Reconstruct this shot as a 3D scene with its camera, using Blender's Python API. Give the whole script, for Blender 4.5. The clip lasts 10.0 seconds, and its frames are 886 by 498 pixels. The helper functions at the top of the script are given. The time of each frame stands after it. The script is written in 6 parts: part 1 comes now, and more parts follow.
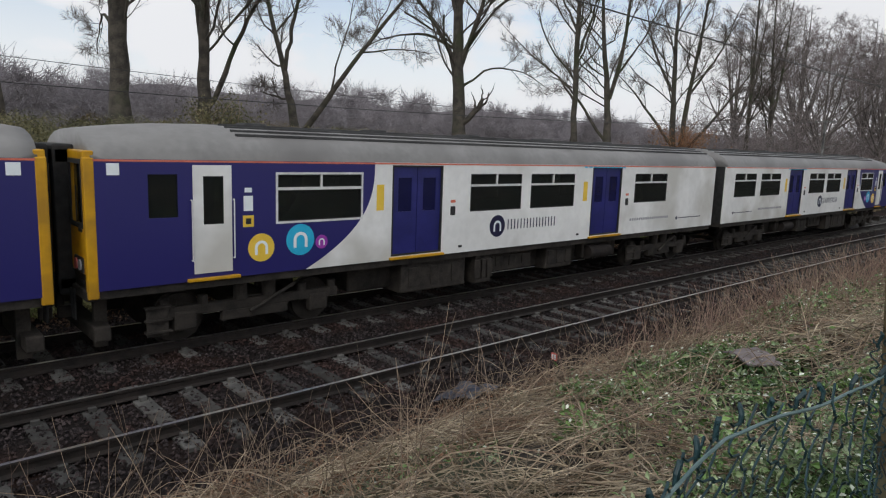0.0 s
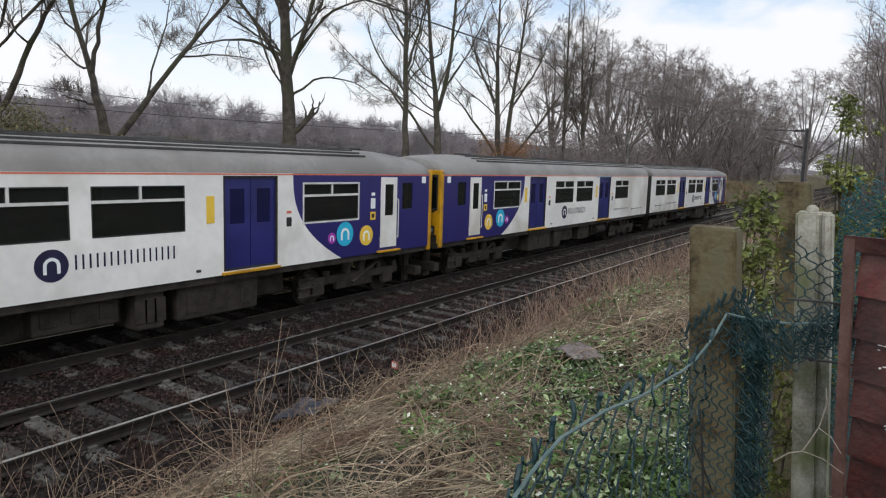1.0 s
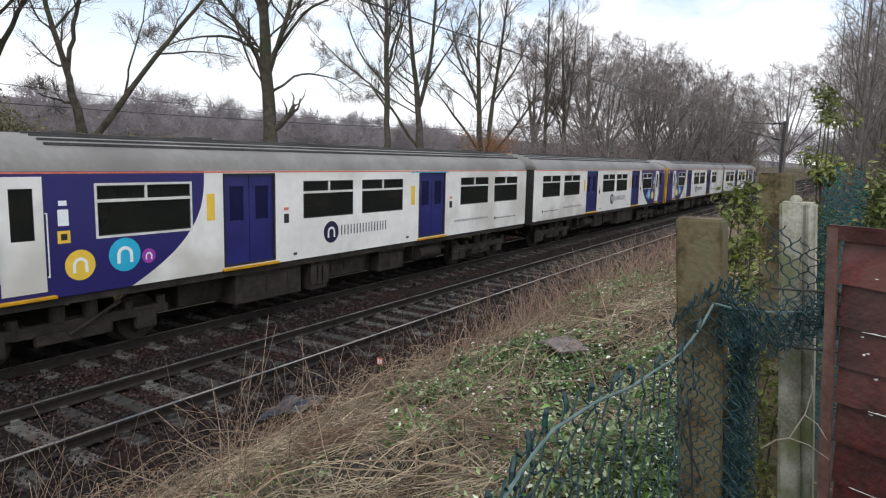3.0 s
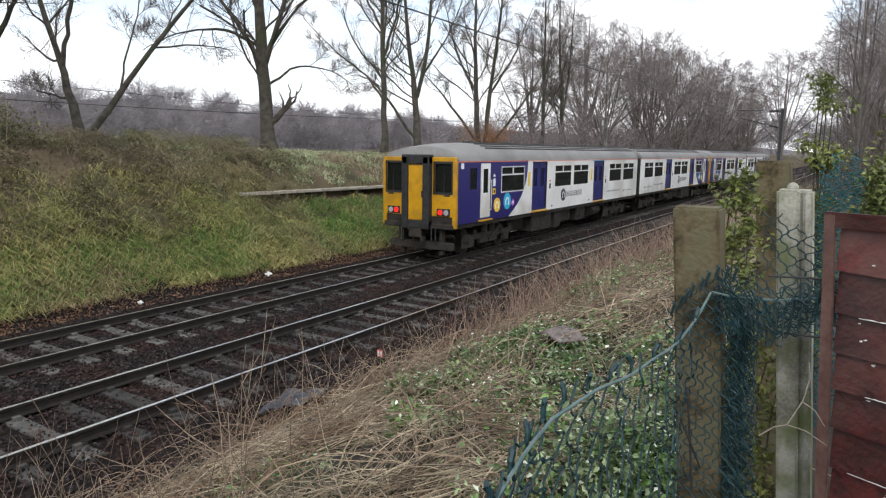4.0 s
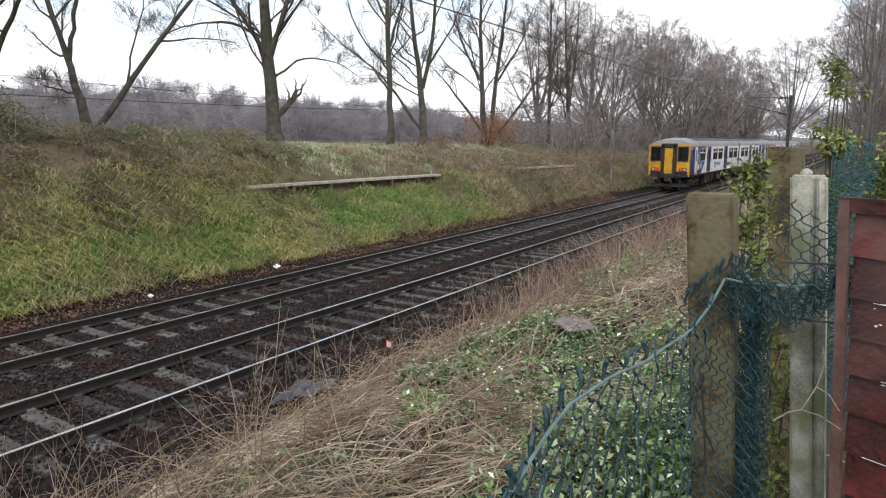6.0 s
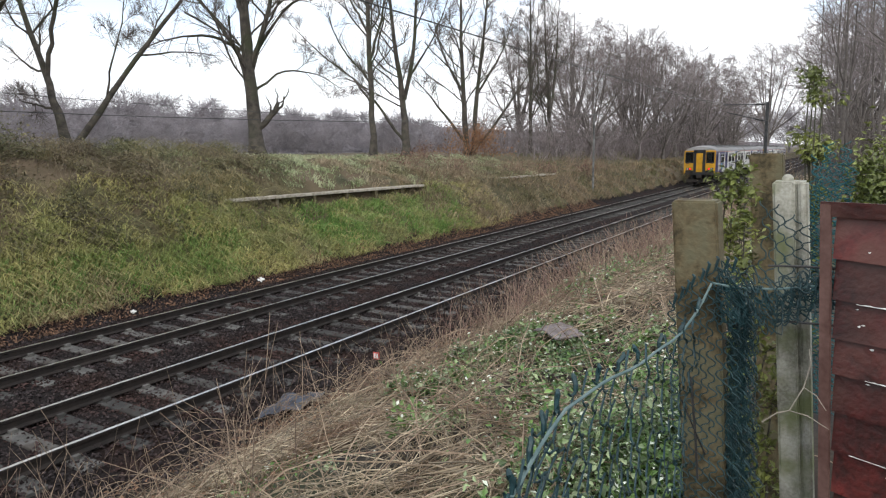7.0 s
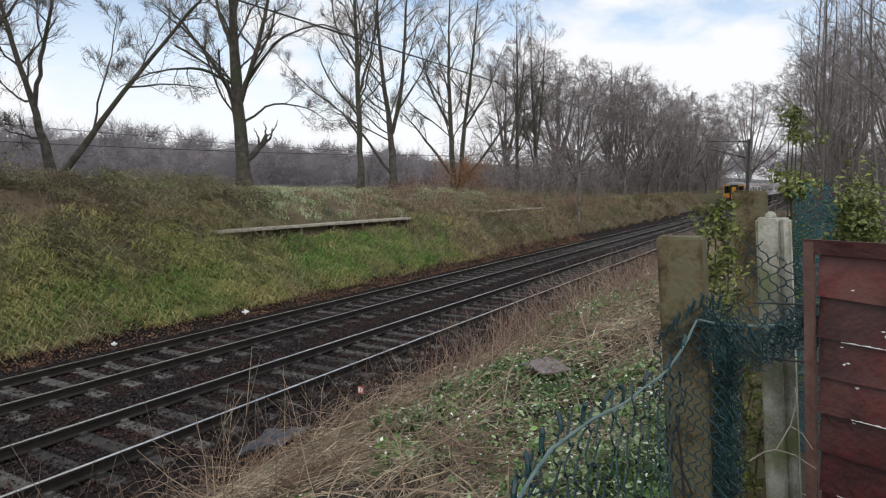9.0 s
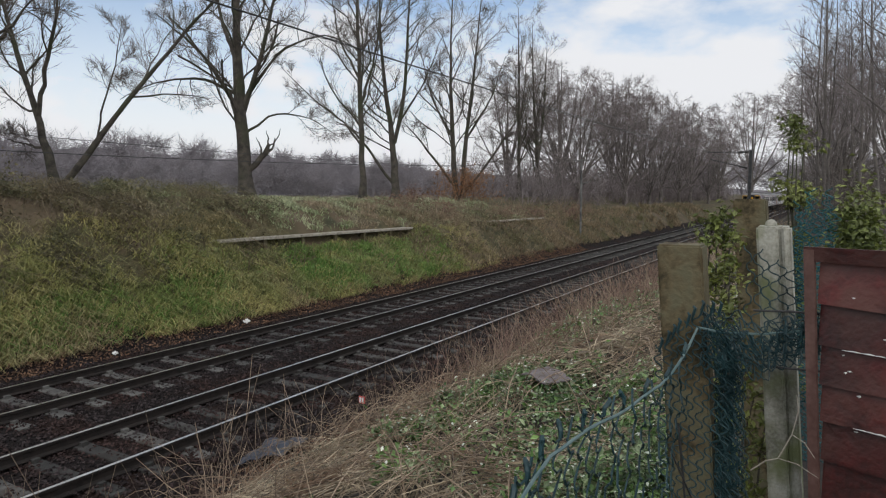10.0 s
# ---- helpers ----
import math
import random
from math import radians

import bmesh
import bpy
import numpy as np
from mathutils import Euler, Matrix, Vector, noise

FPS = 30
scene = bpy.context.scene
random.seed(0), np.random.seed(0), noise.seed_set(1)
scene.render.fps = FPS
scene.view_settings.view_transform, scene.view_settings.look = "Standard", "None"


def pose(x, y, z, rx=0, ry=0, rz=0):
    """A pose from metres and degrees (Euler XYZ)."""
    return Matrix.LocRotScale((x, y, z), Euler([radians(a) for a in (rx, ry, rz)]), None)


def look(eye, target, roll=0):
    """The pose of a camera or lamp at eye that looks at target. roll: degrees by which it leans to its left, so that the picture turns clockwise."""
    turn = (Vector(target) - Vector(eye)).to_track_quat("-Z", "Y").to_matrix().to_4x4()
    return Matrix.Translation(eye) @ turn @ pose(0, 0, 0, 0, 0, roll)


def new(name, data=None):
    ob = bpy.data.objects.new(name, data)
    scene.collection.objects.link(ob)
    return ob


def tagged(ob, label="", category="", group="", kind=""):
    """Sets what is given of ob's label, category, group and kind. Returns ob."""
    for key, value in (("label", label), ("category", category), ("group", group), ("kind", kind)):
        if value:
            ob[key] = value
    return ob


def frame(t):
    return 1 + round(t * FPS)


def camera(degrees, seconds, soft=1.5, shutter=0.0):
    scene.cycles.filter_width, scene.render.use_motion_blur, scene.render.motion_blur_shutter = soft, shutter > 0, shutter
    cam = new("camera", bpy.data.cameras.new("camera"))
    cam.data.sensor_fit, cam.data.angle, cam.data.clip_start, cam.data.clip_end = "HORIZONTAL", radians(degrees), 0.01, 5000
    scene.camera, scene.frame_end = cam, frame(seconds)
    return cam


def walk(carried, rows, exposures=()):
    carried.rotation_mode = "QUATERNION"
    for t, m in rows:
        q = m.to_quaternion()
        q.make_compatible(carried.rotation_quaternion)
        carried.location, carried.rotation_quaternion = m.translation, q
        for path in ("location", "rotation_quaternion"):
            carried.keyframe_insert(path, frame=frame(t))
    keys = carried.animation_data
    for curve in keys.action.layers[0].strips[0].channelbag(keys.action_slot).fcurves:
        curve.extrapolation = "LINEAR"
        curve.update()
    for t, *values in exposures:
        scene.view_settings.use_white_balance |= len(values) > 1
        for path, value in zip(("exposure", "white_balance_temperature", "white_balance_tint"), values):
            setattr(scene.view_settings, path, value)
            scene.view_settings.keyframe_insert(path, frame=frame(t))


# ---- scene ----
cam = camera(67.5, 10.0, soft=1.2)
PATH = [
    (0, (-0.95, -8.762, 3.509), (0.377, -7.297, 3.205), 2.0),
    (0.1, (-0.935, -8.756, 3.506), (0.458, -7.361, 3.208), 2.12),
    (0.2, (-0.922, -8.751, 3.504), (0.525, -7.415, 3.211), 2.23),
    (0.3, (-0.909, -8.745, 3.502), (0.593, -7.469, 3.213), 2.33),
    (0.4, (-0.899, -8.741, 3.5), (0.647, -7.513, 3.215), 2.42),
    (0.5, (-0.889, -8.737, 3.498), (0.699, -7.554, 3.217), 2.5),
    (1, (-0.892, -8.726, 3.497), (0.758, -7.625, 3.239), 1.9),
    (1.5, (-0.878, -8.725, 3.495), (0.78, -7.635, 3.248), 1.8),
    (2, (-0.887, -8.718, 3.494), (0.804, -7.681, 3.242), 1.8),
    (2.5, (-0.897, -8.717, 3.492), (0.785, -7.667, 3.232), 1.8),
    (3.8, (-0.899, -8.706, 3.492), (0.776, -7.65, 3.21), 0.6),
    (4, (-0.896, -8.716, 3.492), (0.779, -7.664, 3.198), 0.7),
    (4.5, (-0.911, -8.714, 3.488), (0.749, -7.643, 3.174), 0.8),
    (5, (-0.915, -8.707, 3.486), (0.712, -7.597, 3.138), 0.8),
    (5.5, (-0.91, -8.708, 3.487), (0.729, -7.613, 3.147), 0.6),
    (7, (-0.944, -8.698, 3.491), (0.746, -7.669, 3.2), -0.7),
    (7.5, (-0.941, -8.697, 3.49), (0.738, -7.651, 3.201), 0.0),
    (8, (-0.927, -8.699, 3.491), (0.775, -7.68, 3.232), 0.5),
    (8.5, (-0.931, -8.698, 3.492), (0.792, -7.709, 3.259), 0.4),
    (9, (-0.93, -8.696, 3.495), (0.791, -7.696, 3.302), -0.2),
    (9.5, (-0.937, -8.699, 3.491), (0.776, -7.678, 3.335), -0.4),
    (10, (-0.928, -8.7, 3.487), (0.793, -7.694, 3.324), -0.1),
]
walk(cam, [(t, look(e, g, r)) for t, e, g, r in PATH],
     exposures=[(0, -0.46), (0.6, -0.22), (1.5, -0.2), (2.7, -0.06), (4.5, 0.24), (5.5, 0.36), (7.5, 0.18), (8.5, -0.05), (9.2, -0.25), (10, -0.42)])

# ---- world and sun ----
SUN_AZ, SUN_EL = radians(208), radians(38)      # azimuth from +x towards +y
sun_dir = Vector((math.cos(SUN_AZ) * math.cos(SUN_EL), math.sin(SUN_AZ) * math.cos(SUN_EL), math.sin(SUN_EL)))
world = bpy.data.worlds.new("sky")
scene.world = world
world.use_nodes = True


def build_world():
    nt = world.node_tree
    nt.nodes.clear()
    N, L = nt.nodes.new, nt.links.new
    out, bg = N("ShaderNodeOutputWorld"), N("ShaderNodeBackground")
    sky = N("ShaderNodeTexSky")
    sky.sky_type, sky.sun_disc = "NISHITA", False
    sky.sun_elevation, sky.sun_rotation = SUN_EL, math.pi / 2 - SUN_AZ
    sky.air_density, sky.dust_density = 1.0, 0.6
    co = N("ShaderNodeTexCoord")
    mp = N("ShaderNodeMapping")
    mp.inputs["Scale"].default_value = (1.0, 1.0, 2.2)
    no = N("ShaderNodeTexNoise")
    no.inputs["Scale"].default_value, no.inputs["Detail"].default_value = 2.6, 7
    no.inputs["Roughness"].default_value = 0.55
    ramp = N("ShaderNodeValToRGB")
    ramp.color_ramp.elements[0].position, ramp.color_ramp.elements[1].position = 0.37, 0.50
    dot = N("ShaderNodeVectorMath")
    dot.operation = "DOT_PRODUCT"
    dot.inputs[1].default_value = sun_dir
    lit = N("ShaderNodeMapRange")
    lit.inputs["From Min"].default_value, lit.inputs["From Max"].default_value = -0.6, 1.0
    lit.inputs["To Min"].default_value, lit.inputs["To Max"].default_value = CLOUD[0], CLOUD[1]
    cloud = N("ShaderNodeVectorMath")
    cloud.operation = "SCALE"
    cloud.inputs[0].default_value = (0.97, 0.985, 1.02)
    blue = N("ShaderNodeVectorMath")
    blue.operation = "SCALE"
    blue.inputs["Scale"].default_value = 0.17
    mix = N("ShaderNodeMix")
    mix.data_type = "RGBA"
    L(co.outputs["Generated"], mp.inputs[0])
    L(mp.outputs[0], no.inputs["Vector"])
    L(no.outputs[0], ramp.inputs[0])
    L(co.outputs["Generated"], dot.inputs[0])
    L(dot.outputs["Value"], lit.inputs[0])
    L(lit.outputs[0], cloud.inputs["Scale"])
    L(sky.outputs[0], blue.inputs[0])
    sep, low, top = N("ShaderNodeSeparateXYZ"), N("ShaderNodeMapRange"), N("ShaderNodeMath")
    low.inputs["From Min"].default_value, low.inputs["From Max"].default_value = 0.06, 0.30
    low.inputs["To Min"].default_value, low.inputs["To Max"].default_value = 1.0, 0.0
    top.operation = "MAXIMUM"
    L(co.outputs["Generated"], sep.inputs[0])
    L(sep.outputs[2], low.inputs[0])
    L(ramp.outputs[0], top.inputs[0])
    L(low.outputs[0], top.inputs[1])
    L(top.outputs[0], mix.inputs[0])
    L(blue.outputs[0], mix.inputs[6])
    L(cloud.outputs[0], mix.inputs[7])
    L(mix.outputs[2], bg.inputs[0])
    L(bg.outputs[0], out.inputs[0])


CLOUD = (1.15, 1.5)
build_world()
sun = new("sun", bpy.data.lights.new("sun", "SUN"))
sun.data.energy, sun.data.angle, sun.data.color = 1.1, radians(25), (1.0, 0.96, 0.9)
sun.matrix_world = look(sun_dir * 100, (0, 0, 0))


# ---- materials ----
def material(name, a, b, scale=8.0, rough=0.8, metal=0.0, bump=0.3, fine=60.0, spec=0.4, island=0.0, objrand=0.0, dist=0.01, c=None, cscale=1.2):
    """Two colours mixed by noise at two scales, with bump; island/objrand vary the value piece by piece; c: a third colour in large stains."""
    m = bpy.data.materials.new(name)
    m.use_nodes = True
    nt = m.node_tree
    N, L = nt.nodes.new, nt.links.new
    p = nt.nodes["Principled BSDF"]
    co = N("ShaderNodeTexCoord")
    n1, n2 = N("ShaderNodeTexNoise"), N("ShaderNodeTexNoise")
    n1.inputs["Scale"].default_value, n1.inputs["Detail"].default_value = scale, 5
    n2.inputs["Scale"].default_value, n2.inputs["Detail"].default_value = fine, 3
    L(co.outputs["Object"], n1.inputs["Vector"])
    L(co.outputs["Object"], n2.inputs["Vector"])
    add = N("ShaderNodeMath")
    add.operation = "MULTIPLY_ADD"
    add.inputs[1].default_value, add.inputs[2].default_value = 0.45, -0.22
    L(n2.outputs[0], add.inputs[0])
    fac = N("ShaderNodeMath")
    fac.operation = "ADD"
    L(n1.outputs[0], fac.inputs[0])
    L(add.outputs[0], fac.inputs[1])
    mr = N("ShaderNodeMapRange")
    mr.inputs["From Min"].default_value, mr.inputs["From Max"].default_value = 0.33, 0.67
    L(fac.outputs[0], mr.inputs[0])
    mix = N("ShaderNodeMix")
    mix.data_type = "RGBA"
    mix.inputs[6].default_value, mix.inputs[7].default_value = (*a, 1), (*b, 1)
    L(mr.outputs[0], mix.inputs[0])
    col = mix.outputs[2]
    if c:
        n3 = N("ShaderNodeTexNoise")
        n3.inputs["Scale"].default_value, n3.inputs["Detail"].default_value = cscale, 4
        L(co.outputs["Object"], n3.inputs["Vector"])
        r3 = N("ShaderNodeMapRange")
        r3.inputs["From Min"].default_value, r3.inputs["From Max"].default_value = 0.48, 0.62
        L(n3.outputs[0], r3.inputs[0])
        mx = N("ShaderNodeMix")
        mx.data_type = "RGBA"
        mx.inputs[7].default_value = (*c, 1)
        L(r3.outputs[0], mx.inputs[0])
        L(col, mx.inputs[6])
        col = mx.outputs[2]
    for amount, node, outlet in ((island, "ShaderNodeNewGeometry", "Random Per Island"), (objrand, "ShaderNodeObjectInfo", "Random")):
        if amount:
            g = N(node)
            rr = N("ShaderNodeMapRange")
            rr.inputs["To Min"].default_value, rr.inputs["To Max"].default_value = 1 - amount, 1 + amount
            L(g.outputs[outlet], rr.inputs[0])
            sc = N("ShaderNodeVectorMath")
            sc.operation = "SCALE"
            L(col, sc.inputs[0])
            L(rr.outputs[0], sc.inputs["Scale"])
            col = sc.outputs[0]
    L(col, p.inputs["Base Color"])
    p.inputs["Roughness"].default_value, p.inputs["Metallic"].default_value = rough, metal
    p.inputs["Specular IOR Level"].default_value = spec
    if bump:
        bp = N("ShaderNodeBump")
        bp.inputs["Strength"].default_value, bp.inputs["Distance"].default_value = bump, dist
        L(fac.outputs[0], bp.inputs["Height"])
        L(bp.outputs[0], p.inputs["Normal"])
    return m


M_ground = material("soil", (0.011, 0.009, 0.007), (0.034, 0.026, 0.018), 1.5, 0.95, bump=0.6, fine=30, dist=0.03, c=(0.03, 0.036, 0.015), cscale=0.5)
M_ballast = material("ballast_bed", (0.006, 0.005, 0.005), (0.022, 0.017, 0.016), 14, 0.95, spec=0.15, bump=1.0, fine=45, dist=0.03, c=(0.024, 0.014, 0.011), cscale=0.7)
M_stone = material("ballast_stone", (0.014, 0.012, 0.012), (0.056, 0.045, 0.045), 20, 0.95, spec=0.15, bump=0.3, island=0.65, c=(0.046, 0.029, 0.026), cscale=1.1)
M_grass_bed = material("turf", (0.04, 0.04, 0.018), (0.11, 0.09, 0.045), 1.2, 0.95, bump=0.8, fine=25, dist=0.04, c=(0.11, 0.08, 0.05), cscale=0.35)
# far hill as a grey mass of wood, haze mixed into its colour
M_hazedhill = material("hazed_wooded_hill", (0.10, 0.09, 0.095), (0.19, 0.172, 0.182), 0.25, 0.95, bump=1.0, fine=1.6, dist=1.2, c=(0.15, 0.135, 0.145), cscale=0.06)
M_grass = material("grass_blade", (0.14, 0.18, 0.046), (0.38, 0.335, 0.135), 0.5, 0.7, bump=0, fine=4, island=0.4, c=(0.27, 0.225, 0.115), cscale=0.28)
M_freshgrass = material("fresh_grass", (0.10, 0.19, 0.036), (0.22, 0.31, 0.09), 0.6, 0.7, bump=0, fine=4, island=0.4, c=(0.21, 0.22, 0.09), cscale=0.6)
M_topgrass = material("pale_grass", (0.19, 0.24, 0.11), (0.38, 0.40, 0.25), 0.5, 0.75, bump=0, fine=4, island=0.35, c=(0.27, 0.21, 0.14), cscale=0.3)
M_browngrass = material("brown_grass", (0.14, 0.105, 0.065), (0.31, 0.245, 0.155), 0.5, 0.8, bump=0, fine=4, island=0.45, c=(0.13, 0.125, 0.06), cscale=0.4)
M_straw = material("straw", (0.14, 0.10, 0.062), (0.44, 0.37, 0.26), 1.5, 0.6, bump=0, fine=5, island=0.6, c=(0.15, 0.095, 0.06), cscale=1.4)
# near-white leaf colour that paints glints of sky on the weeds
M_glintleaf = material("glint_leaf", (0.42, 0.47, 0.36), (0.68, 0.70, 0.62), 3, 0.4, bump=0, fine=9, island=0.3)
M_drygrass = material("dead_grass", (0.19, 0.155, 0.095), (0.40, 0.345, 0.235), 1.2, 0.75, bump=0, fine=5, island=0.55, c=(0.11, 0.078, 0.05), cscale=0.9)
M_stalk = material("dry_stalk", (0.13, 0.085, 0.06), (0.32, 0.25, 0.175), 2, 0.8, bump=0, island=0.5)
M_cane = material("red_brown_cane", (0.13, 0.075, 0.058), (0.30, 0.205, 0.16), 2, 0.8, bump=0, island=0.5)
M_bramble = material("bramble_leaf", (0.06, 0.068, 0.03), (0.185, 0.165, 0.08), 0.7, 0.6, bump=0, fine=6, island=0.6, c=(0.115, 0.088, 0.052), cscale=0.45)
M_weed = material("weed_leaf", (0.032, 0.08, 0.018), (0.12, 0.20, 0.05), 1.5, 0.38, bump=0, fine=8, island=0.6, c=(0.24, 0.29, 0.16), cscale=5)
M_hedge = material("hedge_leaf", (0.075, 0.10, 0.022), (0.21, 0.23, 0.06), 3, 0.45, bump=0, fine=15, island=0.5)
M_deadleaf = material("dead_leaf", (0.085, 0.048, 0.03), (0.24, 0.135, 0.078), 4, 0.7, bump=0, island=0.4)
M_copper = material("copper_leaf", (0.17, 0.08, 0.038), (0.32, 0.165, 0.08), 4, 0.7, bump=0, island=0.4)
M_bark = material("bark", (0.035, 0.031, 0.026), (0.10, 0.087, 0.07), 3, 0.9, bump=0.8, fine=22, dist=0.03, c=(0.05, 0.055, 0.03), cscale=0.6)
M_twig = material("twig", (0.065, 0.055, 0.048), (0.14, 0.118, 0.105), 2, 0.9, bump=0, island=0.3)
# lighter copies of bark and twig, with the wood's haze in the colour
M_hazedwoodbark = material("hazed_wood_bark", (0.09, 0.08, 0.072), (0.17, 0.15, 0.135), 1.5, 0.9, bump=0.5, fine=12, dist=0.03)
M_hazedwoodtwig = material("hazed_wood_twig", (0.15, 0.128, 0.124), (0.26, 0.225, 0.22), 0.4, 0.9, bump=0, island=0.3)
# distance haze put into the colour: pale mauve grey instead of twig brown
M_hazedfartwig = material("hazed_far_twig", (0.19, 0.175, 0.185), (0.27, 0.25, 0.265), 0.3, 0.95, bump=0, island=0.3)
M_conc = material("concrete", (0.17, 0.17, 0.13), (0.42, 0.41, 0.35), 9, 0.9, bump=0.6, fine=110, dist=0.006, c=(0.16, 0.18, 0.085), cscale=6)
M_mossconc = material("mossy_post", (0.034, 0.029, 0.014), (0.17, 0.128, 0.068), 9, 0.92, bump=0.9, fine=70, dist=0.01, c=(0.12, 0.11, 0.065), cscale=9)
M_sleeper = material("sleeper_concrete", (0.042, 0.041, 0.038), (0.10, 0.097, 0.09), 3, 0.9, bump=0.4, fine=50, objrand=0.5, c=(0.04, 0.035, 0.03), cscale=2)
M_railside = material("rail_rust", (0.010, 0.008, 0.007), (0.024, 0.018, 0.015), 6, 0.8, bump=0.3, fine=70)
M_railtop = material("rail_head", (0.56, 0.55, 0.53), (0.70, 0.69, 0.67), 3, 0.28, 0.9, bump=0.05)
M_panel = material("red_timber", (0.022, 0.006, 0.005), (0.088, 0.013, 0.011), 9, 0.42, bump=0.6, fine=60, dist=0.008, objrand=0.45, c=(0.075, 0.028, 0.022), cscale=5)
M_stile = material("faded_red_timber", (0.07, 0.03, 0.024), (0.15, 0.085, 0.07), 9, 0.7, bump=0.4, fine=60, dist=0.004)
M_oldwood = material("grey_timber", (0.22, 0.195, 0.155), (0.42, 0.385, 0.32), 6, 0.9, bump=0.3, fine=60)
M_wire = material("green_plastic_wire", (0.006, 0.024, 0.028), (0.018, 0.052, 0.058), 12, 0.45, bump=0)
M_wire2 = material("line_wire", (0.08, 0.135, 0.135), (0.14, 0.20, 0.195), 12, 0.5, bump=0)
M_net = material("blue_green_net", (0.012, 0.07, 0.085), (0.025, 0.12, 0.135), 8, 0.7, bump=0)
M_steel = material("grey_steel", (0.04, 0.042, 0.045), (0.085, 0.088, 0.09), 4, 0.6, 0.3, bump=0.1)
M_greypole = material("grey_pole", (0.06, 0.06, 0.058), (0.20, 0.20, 0.19), 3, 0.8, bump=0.2, fine=30)
M_cable = material("cable", (0.02, 0.02, 0.02), (0.04, 0.04, 0.04), 4, 0.6, bump=0)
M_plastic = material("blue_black_plastic", (0.012, 0.018, 0.032), (0.032, 0.042, 0.066), 6, 0.4, bump=0.2)
M_white = material("white_scrap", (0.6, 0.6, 0.58), (0.8, 0.8, 0.78), 6, 0.7, bump=0)
M_redsign = material("red_scrap", (0.45, 0.08, 0.07), (0.6, 0.14, 0.12), 6, 0.6, bump=0)
# train
M_white_paint = material("white_paint", (0.70, 0.70, 0.68), (0.83, 0.83, 0.81), 0.9, 0.35, bump=0.03, fine=5, c=(0.55, 0.54, 0.50), cscale=0.4)
M_door_blue = material("door_blue", (0.012, 0.014, 0.10), (0.022, 0.024, 0.155), 2, 0.35, bump=0.03)
M_yellow = material("yellow_paint", (0.46, 0.235, 0.006), (0.58, 0.31, 0.011), 2, 0.4, bump=0.03, fine=9, c=(0.38, 0.20, 0.015), cscale=1.5)
M_roof = material("roof_grey", (0.19, 0.186, 0.18), (0.25, 0.245, 0.238), 0.8, 0.55, bump=0.06, fine=8, c=(0.165, 0.16, 0.155), cscale=0.5)
M_roofdark = material("roof_dark", (0.035, 0.035, 0.035), (0.07, 0.07, 0.07), 1.2, 0.7, bump=0.1, fine=10)
M_under = material("underframe_grime", (0.014, 0.012, 0.010), (0.042, 0.035, 0.029), 4, 0.85, bump=0.4, fine=30)
M_rubber = material("black_rubber", (0.012, 0.012, 0.012), (0.03, 0.03, 0.03), 6, 0.75, bump=0.2)
M_wframe = material("window_frame_white", (0.55, 0.55, 0.54), (0.68, 0.68, 0.67), 6, 0.4, bump=0)
M_orange = material("coral_line", (0.55, 0.13, 0.08), (0.65, 0.18, 0.11), 6, 0.4, bump=0)
M_cyan = material("cyan_vinyl", (0.02, 0.38, 0.60), (0.03, 0.44, 0.68), 6, 0.35, bump=0)
M_pink = material("purple_vinyl", (0.30, 0.04, 0.36), (0.36, 0.06, 0.42), 6, 0.35, bump=0)
M_gold = material("yellow_vinyl", (0.75, 0.50, 0.05), (0.82, 0.56, 0.08), 6, 0.35, bump=0)
M_navy = material("navy_vinyl", (0.012, 0.012, 0.04), (0.02, 0.02, 0.06), 6, 0.35, bump=0)
M_greyprint = material("grey_print", (0.30, 0.30, 0.32), (0.38, 0.38, 0.40), 6, 0.5, bump=0)
M_palevinyl = material("pale_vinyl", (0.75, 0.80, 0.82), (0.82, 0.86, 0.88), 6, 0.4, bump=0)


def glass_material():
    m = bpy.data.materials.new("tinted_glass")
    m.use_nodes = True
    p = m.node_tree.nodes["Principled BSDF"]
    p.inputs["Base Color"].default_value = (0.10, 0.115, 0.11, 1)
    p.inputs["Transmission Weight"].default_value = 0.9
    p.inputs["Roughness"].default_value, p.inputs["IOR"].default_value = 0.04, 1.45
    return m


M_glass = glass_material()
M_doorglass = material("door_glass", (0.008, 0.009, 0.045), (0.012, 0.013, 0.06), 2, 0.12, bump=0)


def glow_material(name, colour, strength):
    m = bpy.data.materials.new(name)
    m.use_nodes = True
    p = m.node_tree.nodes["Principled BSDF"]
    p.inputs["Base Color"].default_value = (*colour, 1)
    p.inputs["Emission Color"].default_value, p.inputs["Emission Strength"].default_value = (*colour, 1), strength
    return m


M_tail = glow_material("tail_light_red", (0.85, 0.012, 0.01), 1.1)


